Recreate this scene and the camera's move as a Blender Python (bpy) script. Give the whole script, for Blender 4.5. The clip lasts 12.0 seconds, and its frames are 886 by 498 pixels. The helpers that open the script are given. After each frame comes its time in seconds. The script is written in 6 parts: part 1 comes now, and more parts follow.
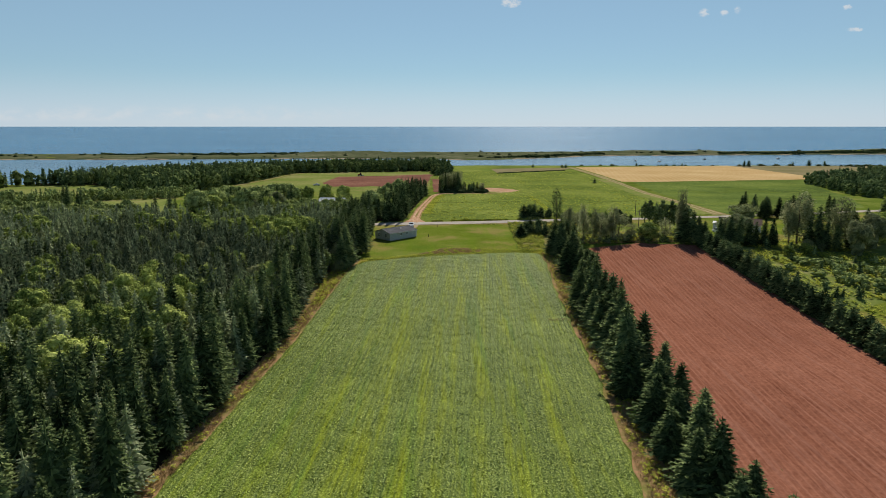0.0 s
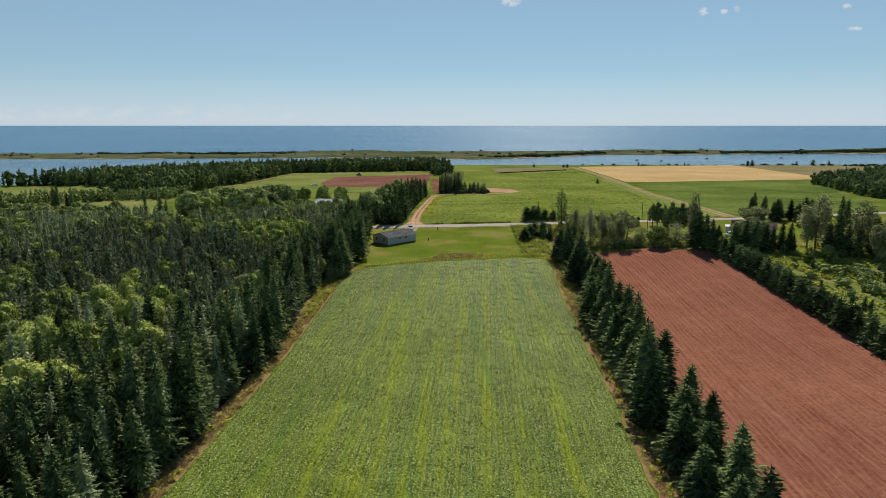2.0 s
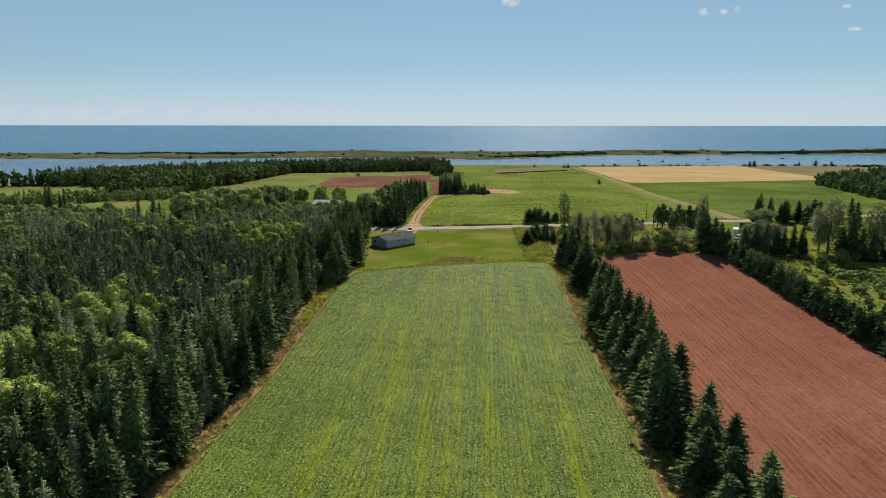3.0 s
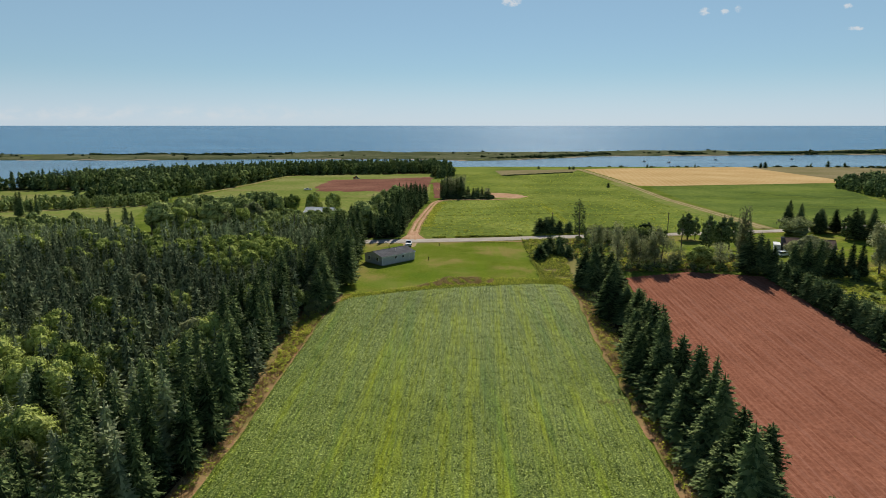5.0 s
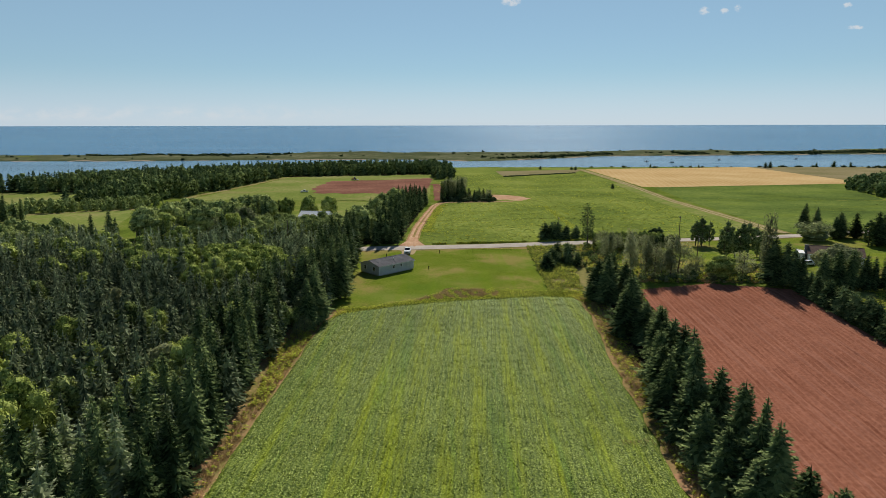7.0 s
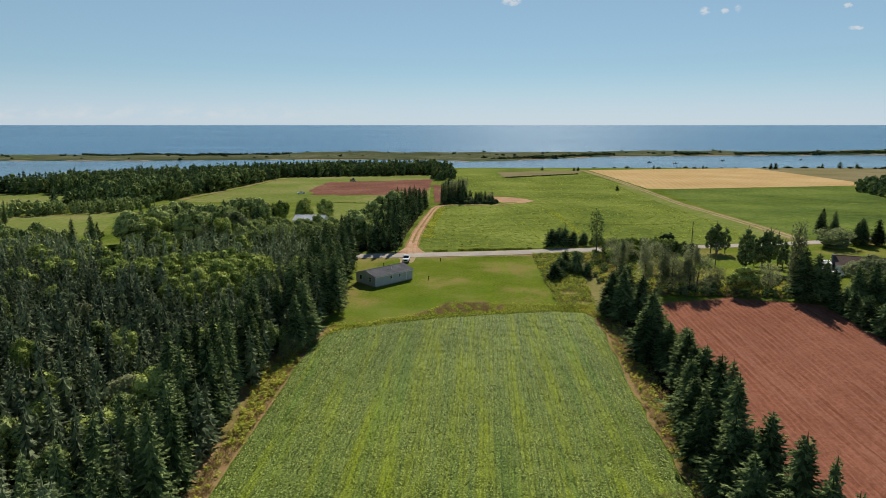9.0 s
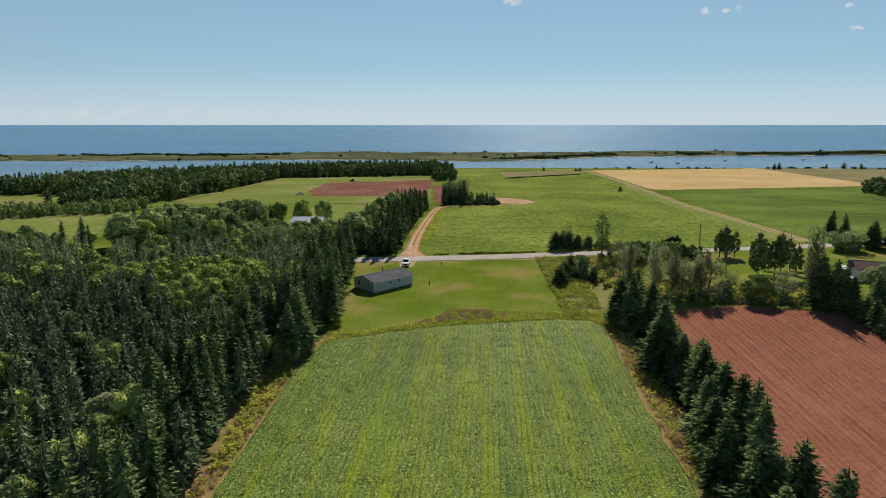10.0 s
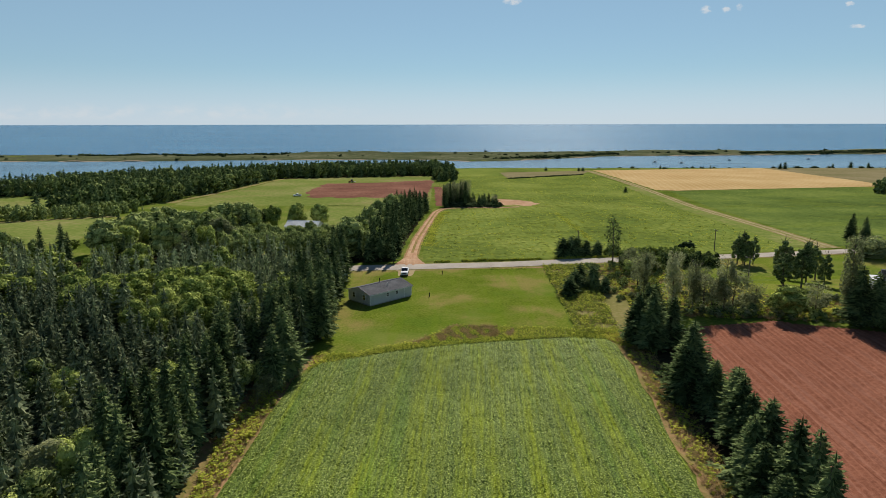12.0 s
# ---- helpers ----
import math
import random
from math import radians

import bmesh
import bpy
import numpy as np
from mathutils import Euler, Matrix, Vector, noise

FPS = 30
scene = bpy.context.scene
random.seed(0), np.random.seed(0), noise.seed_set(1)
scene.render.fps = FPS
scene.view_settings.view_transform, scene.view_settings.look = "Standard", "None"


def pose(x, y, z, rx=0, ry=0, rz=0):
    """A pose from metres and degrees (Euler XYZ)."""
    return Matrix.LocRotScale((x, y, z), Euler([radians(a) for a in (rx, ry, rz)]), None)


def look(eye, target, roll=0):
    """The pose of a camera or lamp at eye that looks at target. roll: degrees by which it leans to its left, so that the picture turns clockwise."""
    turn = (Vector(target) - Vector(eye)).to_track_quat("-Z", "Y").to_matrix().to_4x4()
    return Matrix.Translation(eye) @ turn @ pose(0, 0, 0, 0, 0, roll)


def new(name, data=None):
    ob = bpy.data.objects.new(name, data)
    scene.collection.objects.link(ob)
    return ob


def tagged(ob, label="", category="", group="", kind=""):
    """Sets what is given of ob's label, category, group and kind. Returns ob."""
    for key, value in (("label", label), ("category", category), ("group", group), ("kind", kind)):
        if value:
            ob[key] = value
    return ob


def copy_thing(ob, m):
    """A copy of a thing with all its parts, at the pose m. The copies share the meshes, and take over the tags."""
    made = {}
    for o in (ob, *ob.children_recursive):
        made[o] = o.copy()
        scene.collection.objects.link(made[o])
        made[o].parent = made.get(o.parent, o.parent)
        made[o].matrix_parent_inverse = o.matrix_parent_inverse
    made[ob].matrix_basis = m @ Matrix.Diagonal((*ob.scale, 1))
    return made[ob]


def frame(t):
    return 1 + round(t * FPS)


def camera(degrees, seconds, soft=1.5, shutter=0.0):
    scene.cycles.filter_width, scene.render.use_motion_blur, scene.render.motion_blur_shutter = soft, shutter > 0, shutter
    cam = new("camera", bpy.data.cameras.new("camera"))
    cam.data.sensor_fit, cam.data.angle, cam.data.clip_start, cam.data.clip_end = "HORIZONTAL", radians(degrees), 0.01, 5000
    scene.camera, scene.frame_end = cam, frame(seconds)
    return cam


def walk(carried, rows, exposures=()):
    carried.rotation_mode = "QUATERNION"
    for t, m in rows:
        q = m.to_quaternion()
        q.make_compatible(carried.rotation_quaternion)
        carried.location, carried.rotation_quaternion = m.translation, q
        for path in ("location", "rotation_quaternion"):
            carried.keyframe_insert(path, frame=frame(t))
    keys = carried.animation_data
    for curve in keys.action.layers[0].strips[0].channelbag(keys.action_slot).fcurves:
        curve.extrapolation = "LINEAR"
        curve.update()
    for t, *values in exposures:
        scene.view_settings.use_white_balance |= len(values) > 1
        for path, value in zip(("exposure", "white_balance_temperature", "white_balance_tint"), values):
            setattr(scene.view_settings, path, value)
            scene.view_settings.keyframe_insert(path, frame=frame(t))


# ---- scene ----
cam = camera(70.0, 12.0, soft=0.5)
PATH = [
    (0, (0.953, -9.634, 40.39), (0.952, -7.672, 40.003), -0.0),
    (0.5, (0.935, -7.381, 40.406), (0.934, -5.419, 40.018), 0.0),
    (1, (0.817, -5.04, 40.444), (0.817, -3.078, 40.056), 0.0),
    (1.5, (0.753, -2.744, 40.465), (0.753, -0.782, 40.076), -0.0),
    (2, (0.629, -0.203, 40.469), (0.629, 1.758, 40.079), 0.0),
    (2.5, (0.529, 2.561, 40.354), (0.529, 4.522, 39.965), 0.0),
    (3, (0.48, 5.65, 40.39), (0.481, 7.611, 40.0), 0.05),
    (3.2, (0.44, 7.05, 40.41), (0.441, 9.011, 40.02), 0.05),
    (4.8, (-0.02, 28.2, 40.77), (-0.021, 30.162, 40.38), 0.05),
    (5, (0.013, 29.7, 40.81), (0.011, 31.661, 40.42), -0.0),
    (5.5, (-0.03, 33.083, 40.848), (-0.031, 35.045, 40.457), -0.0),
    (6, (-0.069, 35.694, 40.934), (-0.071, 37.655, 40.543), -0.1),
    (6.5, (-0.172, 38.335, 40.972), (-0.174, 40.297, 40.581), -0.1),
    (7, (-0.251, 41.45, 41.03), (-0.253, 43.412, 40.639), -0.1),
    (9, (-0.521, 53.08, 41.227), (-0.523, 55.042, 40.835), 0.0),
    (9.5, (-0.536, 56.043, 41.227), (-0.539, 58.004, 40.834), -0.0),
    (10, (-0.621, 58.897, 41.189), (-0.625, 60.858, 40.797), -0.0),
    (10.5, (-0.648, 61.845, 41.16), (-0.652, 63.806, 40.768), -0.1),
    (11, (-0.73, 64.784, 41.213), (-0.735, 66.745, 40.821), -0.1),
    (11.5, (-0.723, 67.599, 41.237), (-0.728, 69.56, 40.843), -0.1),
    (12, (-0.76, 70.378, 41.285), (-0.766, 72.339, 40.891), -0.1),
]
walk(cam, [(t, look(e, g, r)) for t, e, g, r in PATH])

# ---- world, sun ----
SUN_AZ, SUN_EL = radians(9), radians(37.5)          # azimuth from +y towards +x
world = bpy.data.worlds.new("world")
scene.world = world
world.use_nodes = True


class Nodes:
    """Short way to write node trees."""

    def __init__(self, tree):
        self.tree = tree
        tree.nodes.clear()

    def add(self, kind, inputs=(), **props):
        node = self.tree.nodes.new(kind)
        for key, value in props.items():
            setattr(node, key, value)
        for key, value in dict(inputs).items():
            if isinstance(value, bpy.types.NodeSocket):
                self.tree.links.new(value, node.inputs[key])
            else:
                node.inputs[key].default_value = value
        return node

    def math(self, op, a, b=0.0, c=0.0, clamp=False):
        return self.add("ShaderNodeMath", {0: a, 1: b, 2: c}, operation=op, use_clamp=clamp).outputs[0]

    def mix(self, f, a, b):
        node = self.add("ShaderNodeMix", {0: f, 6: a, 7: b}, data_type="RGBA")
        return node.outputs[2]

    def noise(self, vec, scale, detail=3.0, rough=0.55):
        return self.add("ShaderNodeTexNoise", {"Vector": vec, "Scale": scale, "Detail": detail, "Roughness": rough}).outputs[0]

    def step(self, x, lo, hi):
        return self.add("ShaderNodeMapRange", {0: x, 1: lo, 2: hi, 3: 0.0, 4: 1.0}, interpolation_type="SMOOTHSTEP").outputs[0]

    def ramp(self, f, cols):
        node = self.add("ShaderNodeValToRGB", {0: f})
        el = node.color_ramp.elements
        while len(el) < len(cols):
            el.new(0.5)
        for i, c in enumerate(cols):
            el[i].position = 0.25 + 0.5 * i / max(1, len(cols) - 1)
            el[i].color = (*c, 1)
        return node.outputs[0]


w = Nodes(world.node_tree)
sky = w.add("ShaderNodeTexSky", sky_type="NISHITA", sun_disc=False, sun_elevation=SUN_EL, sun_rotation=SUN_AZ,
            altitude=0.0, air_density=0.8, dust_density=0.0, ozone_density=3.0)
gen = w.add("ShaderNodeTexCoord").outputs["Generated"]
sep = w.add("ShaderNodeSeparateXYZ", {0: gen})
ahead = w.math("MAXIMUM", sep.outputs[1], 0.05)
cu, cw = w.math("DIVIDE", sep.outputs[0], ahead), w.math("DIVIDE", sep.outputs[2], ahead)
spots = None
# small fair-weather clouds: u, w of the middle and half sizes on the plane one metre ahead
for u0, w0, ru, rw in ((0.101, 0.178, 0.026, 0.012), (0.391, 0.164, 0.015, 0.011), (0.421, 0.164, 0.012, 0.008),
                       (0.441, 0.168, 0.010, 0.010), (0.605, 0.172, 0.012, 0.008), (0.62, 0.14, 0.022, 0.006)):
    du = w.math("POWER", w.math("ABSOLUTE", w.math("DIVIDE", w.math("SUBTRACT", cu, u0), ru)), 2.0)
    dw = w.math("POWER", w.math("ABSOLUTE", w.math("DIVIDE", w.math("SUBTRACT", cw, w0), rw)), 2.0)
    one = w.math("SUBTRACT", 1.0, w.math("ADD", du, dw), clamp=True)
    spots = one if spots is None else w.math("MAXIMUM", spots, one)
plane = w.add("ShaderNodeCombineXYZ", {0: cu, 1: w.math("MULTIPLY", cw, 1.8)}).outputs[0]
fluff = w.noise(plane, 85.0, 8.0, 0.75)
wisp = w.step(w.math("MULTIPLY", spots, fluff), 0.3, 0.55)
low = w.math("MULTIPLY", w.step(cw, 0.0, 0.012), w.math("SUBTRACT", 1.0, w.step(cw, 0.014, 0.034)))
bank = w.math("MULTIPLY", w.math("MULTIPLY", low, w.step(w.noise(plane, 26.0, 6.0, 0.6), 0.4, 0.66)),
              w.math("SUBTRACT", 1.0, w.step(cu, -0.4, 0.0)))
cloud = w.math("MAXIMUM", w.math("MULTIPLY", wisp, 0.75), w.math("MULTIPLY", bank, 0.42), clamp=True)
grey = w.add("ShaderNodeMix", {0: 1.0, 6: sky.outputs[0], 7: (0.865, 0.985, 1.0, 1)}, data_type="RGBA", blend_type="MULTIPLY").outputs[2]
haze = w.math("MULTIPLY", 0.55, w.math("SUBTRACT", 1.0, w.step(sep.outputs[2], 0.15, 0.7)))
grey = w.mix(haze, grey, (4.5, 6.65, 8.0, 1))
grey = w.mix(w.math("MULTIPLY", 0.45, w.math("SUBTRACT", 1.0, w.step(sep.outputs[2], 0.0, 0.085))), grey, (8.0, 8.7, 11.0, 1))
tint = w.mix(cloud, grey, (9.0, 9.2, 9.4, 1))
SKY = 0.064
bg = w.add("ShaderNodeBackground", {"Color": tint, "Strength": SKY})
w.tree.links.new(bg.outputs[0], w.add("ShaderNodeOutputWorld").inputs[0])

sun = new("sun", bpy.data.lights.new("sun", "SUN"))
sun.data.energy, sun.data.angle, sun.data.color = 5.0, radians(0.53), (1.0, 0.93, 0.83)
scene.view_settings.exposure = 0.25
sun_way = Vector((math.sin(SUN_AZ) * math.cos(SUN_EL), math.cos(SUN_AZ) * math.cos(SUN_EL), math.sin(SUN_EL)))
sun.matrix_world = look(sun_way * 100, (0, 0, 0))


# ---- materials ----
def surface(name, cols, big=0.05, fine=1.5, rough=0.9, bump=0.4, spec=0.0, stretch=(1, 1, 1), amount=(0.9, 0.9),
            island=0.0, own=0.0, through_light=0.0, metal=0.0, extra=None, bump_depth=0.1):
    """Two scales of world-sized noise drive a ramp of base colours; the fine one gives the relief too."""
    m = bpy.data.materials.new(name)
    m.use_nodes = True
    n = Nodes(m.node_tree)
    geo = n.add("ShaderNodeNewGeometry")
    pos = n.add("ShaderNodeVectorMath", {0: geo.outputs["Position"], 1: stretch}, operation="MULTIPLY").outputs[0]
    a, b = n.noise(pos, big, 4.0), n.noise(pos, fine, 5.0, 0.65)
    f = n.math("ADD", n.math("MULTIPLY_ADD", a, amount[0], 0.5 - 0.5 * (amount[0] + amount[1])), n.math("MULTIPLY", b, amount[1]))
    if island:
        f = n.math("ADD", f, n.math("MULTIPLY", n.math("SUBTRACT", geo.outputs["Random Per Island"], 0.5), island))
    if own:
        f = n.math("ADD", f, n.math("MULTIPLY", n.math("SUBTRACT", n.add("ShaderNodeObjectInfo").outputs["Random"], 0.5), own))
    colour = n.ramp(f, cols)
    if extra:
        colour = extra(n, geo.outputs["Position"], colour)
    shader = n.add("ShaderNodeBsdfPrincipled", {"Base Color": colour, "Roughness": rough, "Metallic": metal, "Specular IOR Level": spec})
    if bump:
        nb = n.add("ShaderNodeBump", {"Strength": bump, "Distance": bump_depth, "Height": b})
        n.tree.links.new(nb.outputs[0], shader.inputs["Normal"])
    out = shader.outputs[0]
    if through_light:
        back = n.add("ShaderNodeBsdfTranslucent", {"Color": colour})
        out = n.add("ShaderNodeMixShader", {0: through_light, 1: out, 2: back.outputs[0]}).outputs[0]
    n.tree.links.new(out, n.add("ShaderNodeOutputMaterial").inputs[0])
    return m


def streaks(colour_b, sx, sy, lo, hi, amount=0.8, turn=0.0, keep=0.6):
    """Long streaks of a second colour along the rows of a field."""
    def run(n, pos, colour):
        v = n.add("ShaderNodeMapping", {"Vector": pos, "Rotation": (0, 0, radians(turn)), "Scale": (sx, sy, 0.0)}).outputs[0]
        f = n.math("MULTIPLY", n.step(n.noise(v, 1.0, 4.0, 0.6), lo, hi), amount)
        lum = n.add("ShaderNodeRGBToBW", {0: colour}).outputs[0]
        mean = 0.3 * colour_b[0] + 0.6 * colour_b[1] + 0.1 * colour_b[2]
        k = n.math("MULTIPLY_ADD", lum, keep / mean, 1.0 - keep)
        tone = n.add("ShaderNodeVectorMath", {0: colour_b, 1: n.add("ShaderNodeCombineXYZ", {0: k, 1: k, 2: k}).outputs[0]}, operation="MULTIPLY").outputs[0]
        return n.mix(f, colour, tone)
    return run


def swaths(colour_b, slope, bands, amount):
    """Broad yellowed swaths along the rows: centre and half width across the field, broken up by patches."""
    def run(n, pos, colour):
        p = n.add("ShaderNodeSeparateXYZ", {0: pos})
        u = n.math("SUBTRACT", p.outputs[0], n.math("MULTIPLY", p.outputs[1], slope))
        f = None
        for mid_, half_ in bands:
            d = n.math("DIVIDE", n.math("SUBTRACT", u, mid_), half_)
            one = n.math("SUBTRACT", 1.0, n.math("MULTIPLY", d, d), clamp=True)
            f = one if f is None else n.math("MAXIMUM", f, one)
        v = n.add("ShaderNodeMapping", {"Vector": pos, "Rotation": (0, 0, radians(4)), "Scale": (0.55, 0.035, 0.0)}).outputs[0]
        patchy = n.step(n.noise(v, 1.0, 5.0, 0.65), 0.38, 0.62)
        f = n.math("MULTIPLY", n.math("MULTIPLY", f, patchy), amount)
        lum = n.add("ShaderNodeRGBToBW", {0: colour}).outputs[0]
        k = n.math("MULTIPLY_ADD", lum, 0.6 / (0.3 * colour_b[0] + 0.6 * colour_b[1]), 0.4)
        tone = n.add("ShaderNodeVectorMath", {0: colour_b, 1: n.add("ShaderNodeCombineXYZ", {0: k, 1: k, 2: k}).outputs[0]}, operation="MULTIPLY").outputs[0]
        return n.mix(f, colour, tone)
    return run


def drills(period, slope, dry, amount):
    """Lines along the rows: a second colour mixed in once per period, broken up by noise."""
    def run(n, pos, colour):
        s = n.add("ShaderNodeSeparateXYZ", {0: pos})
        u = n.math("MULTIPLY", n.math("SUBTRACT", s.outputs[0], n.math("MULTIPLY", s.outputs[1], slope)), 2 * math.pi / period)
        worn = n.step(n.noise(pos, 0.35, 4.0, 0.7), 0.3, 0.6)
        f = n.math("MULTIPLY", n.math("MULTIPLY", n.step(n.math("SINE", u), 0.1, 0.9), worn), amount)
        return n.mix(f, colour, (*dry, 1))
    return run


def both(*runs):
    def run(n, pos, colour):
        for r in runs:
            colour = r(n, pos, colour)
        return colour
    return run


M = {}
M["meadow"] = surface("meadow_grass", [(0.06, 0.085, 0.014), (0.105, 0.145, 0.022), (0.2, 0.19, 0.06)], 0.06, 1.2)
M["lawn"] = surface("mown_lawn", [(0.07, 0.1, 0.012), (0.118, 0.155, 0.018), (0.19, 0.2, 0.045)], 0.05, 2.2, bump=0.4, amount=(0.9, 1.3),
                    extra=both(streaks((0.25, 0.2, 0.07), 0.06, 0.05, 0.46, 0.64, 0.75, 0, 0.4), streaks((0.075, 0.125, 0.014), 0.05, 0.05, 0.5, 0.66, 0.6, 40, 0.4), streaks((0.10, 0.15, 0.012), 0.35, 0.02, 0.5, 0.65, 0.4, 8)))
# Needle floor made near black, so that gaps between trees look shaded.
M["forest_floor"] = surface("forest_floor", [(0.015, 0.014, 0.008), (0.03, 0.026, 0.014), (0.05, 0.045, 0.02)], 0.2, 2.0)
M["dry_grass"] = surface("dry_grass", [(0.14, 0.13, 0.035), (0.25, 0.175, 0.08), (0.36, 0.2, 0.115)], 0.12, 1.6,
                         extra=streaks((0.12, 0.14, 0.03), 0.3, 0.08, 0.52, 0.66, 0.7))
CROP_STREAKS = both(swaths((0.36, 0.43, 0.01), 0.07, ((-20, 1.6), (-14, 3.4), (-7.7, 1.9), (-4.2, 1.4), (0.8, 1.3), (5.7, 2.0), (11.5, 1.6)), 0.78),
                    streaks((0.31, 0.385, 0.012), 0.9, 0.02, 0.48, 0.68, 0.4, 4), streaks((0.27, 0.345, 0.015), 2.5, 1.2, 0.52, 0.62, 0.35, 4), streaks((0.3, 0.38, 0.012), 0.3, 0.015, 0.53, 0.68, 0.6, 4),
                    streaks((0.055, 0.1, 0.013), 0.3, 0.012, 0.52, 0.66, 0.55, 4), streaks((0.16, 0.24, 0.06), 0.045, 0.02, 0.56, 0.7, 0.3, 4),
                    drills(0.76, 0.07, (0.055, 0.095, 0.015), 0.5))
M["crop"] = surface("crop_canopy", [(0.035, 0.06, 0.01), (0.127, 0.18, 0.028), (0.38, 0.45, 0.13)], 0.05, 4.2, rough=0.6,
                    bump=0.8, spec=0.03, amount=(0.3, 1.6), through_light=0.15, bump_depth=0.15, extra=CROP_STREAKS)
M["crop_leaf"] = surface("crop_leaf", [(0.06, 0.095, 0.012), (0.165, 0.235, 0.03), (0.5, 0.6, 0.15)], 0.05, 5.0, rough=0.55,
                         bump=0.0, spec=0.08, amount=(0.3, 1.0), island=1.0, through_light=0.25, extra=CROP_STREAKS)
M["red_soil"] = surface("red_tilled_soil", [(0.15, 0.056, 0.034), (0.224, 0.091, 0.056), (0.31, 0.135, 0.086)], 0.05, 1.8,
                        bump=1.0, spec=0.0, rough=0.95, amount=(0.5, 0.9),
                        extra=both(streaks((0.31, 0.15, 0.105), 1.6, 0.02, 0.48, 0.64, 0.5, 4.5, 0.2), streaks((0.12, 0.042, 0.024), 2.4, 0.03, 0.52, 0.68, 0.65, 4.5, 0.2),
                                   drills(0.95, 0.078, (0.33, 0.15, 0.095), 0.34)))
M["field_green"] = surface("green_field", [(0.062, 0.088, 0.022), (0.14, 0.178, 0.036), (0.25, 0.275, 0.07)], 0.02, 0.35, bump=0.2, bump_depth=0.1, amount=(0.8, 0.8),
                           extra=both(streaks((0.16, 0.19, 0.03), 0.25, 0.012, 0.52, 0.72, 0.55),
                                      streaks((0.05, 0.085, 0.02), 0.03, 0.04, 0.55, 0.7, 0.4), drills(2.6, 0.0, (0.085, 0.12, 0.02), 0.3)))
# Red soil greyed down: the haze of distance is put into its colour.
M["red_soil_hazed"] = surface("hazed_red_soil", [(0.12, 0.055, 0.04), (0.17, 0.08, 0.058), (0.25, 0.13, 0.09)], 0.03, 0.5, bump=0.5,
                            extra=streaks((0.26, 0.15, 0.10), 0.012, 0.12, 0.5, 0.66, 0.6))
M["field_pale"] = surface("pale_stubble_field", [(0.105, 0.14, 0.03), (0.15, 0.185, 0.045), (0.25, 0.23, 0.095)], 0.015, 0.4,
                          extra=streaks((0.24, 0.2, 0.09), 0.015, 0.05, 0.52, 0.7, 0.5))
M["hay"] = surface("hay_grass", [(0.05, 0.075, 0.022), (0.095, 0.135, 0.032), (0.17, 0.205, 0.05)], 0.015, 0.4, bump=0.2, amount=(1.1, 0.7),
                   extra=both(streaks((0.17, 0.22, 0.04), 0.02, 0.06, 0.5, 0.66, 0.6), streaks((0.06, 0.09, 0.025), 0.25, 0.012, 0.52, 0.68, 0.5, 14)))
M["wheat"] = surface("ripe_grain", [(0.36, 0.24, 0.10), (0.43, 0.30, 0.14), (0.50, 0.37, 0.19)], 0.02, 0.6, bump=0.6, bump_depth=0.4,
                     extra=both(streaks((0.36, 0.22, 0.09), 0.02, 0.25, 0.52, 0.7, 0.5), streaks((0.33, 0.21, 0.09), 0.3, 0.01, 0.5, 0.66, 0.6, 12), drills(5.0, 0.2, (0.53, 0.41, 0.23), 0.35)))
M["harrowed"] = surface("harrowed_brown_field", [(0.14, 0.13, 0.06), (0.19, 0.165, 0.085), (0.24, 0.2, 0.12)], 0.03, 0.6)
M["asphalt"] = surface("worn_asphalt", [(0.29, 0.255, 0.215), (0.36, 0.32, 0.275), (0.44, 0.395, 0.335)], 0.15, 3.0, bump=0.15, rough=0.8)
M["dirt"] = surface("red_dirt_track", [(0.30, 0.17, 0.10), (0.40, 0.25, 0.155), (0.48, 0.33, 0.22)], 0.2, 1.5, bump=0.4)
M["lane"] = surface("pale_farm_lane", [(0.22, 0.18, 0.09), (0.32, 0.25, 0.14), (0.36, 0.29, 0.18)], 0.05, 0.7, bump=0.4)
M["lane_grass"] = surface("dry_lane_grass", [(0.13, 0.13, 0.04), (0.2, 0.18, 0.065), (0.28, 0.22, 0.11)], 0.06, 0.9, bump=0.4)
M["dirt_pale"] = surface("pale_rut_dirt", [(0.22, 0.19, 0.09), (0.30, 0.245, 0.135), (0.38, 0.31, 0.19)], 0.1, 1.0, bump=0.3)
M["dune"] = surface("dune_grass", [(0.05, 0.062, 0.03), (0.08, 0.092, 0.046), (0.15, 0.147, 0.088)], 0.02, 0.15, bump=0.3)
M["sand"] = surface("beach_sand", [(0.36, 0.27, 0.18), (0.45, 0.35, 0.25)], 0.03, 0.3, bump=0.1)
M["spruce"] = surface("spruce_needles", [(0.022, 0.036, 0.012), (0.105, 0.147, 0.058), (0.29, 0.35, 0.135)], 0.3, 1.7, rough=0.6, bump=0.0,
                      spec=0.0, amount=(0.6, 0.4), island=0.4, own=0.25, through_light=0.2)
# Same needles as spruce, paler: sunlight on the treetops put into the colour.
M["lit_spruce"] = surface("sunlit_spruce_needles", [(0.055, 0.072, 0.04), (0.26, 0.31, 0.178), (0.52, 0.57, 0.33)], 0.3, 1.7, rough=0.6, bump=0.0,
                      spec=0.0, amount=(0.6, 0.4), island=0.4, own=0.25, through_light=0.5)
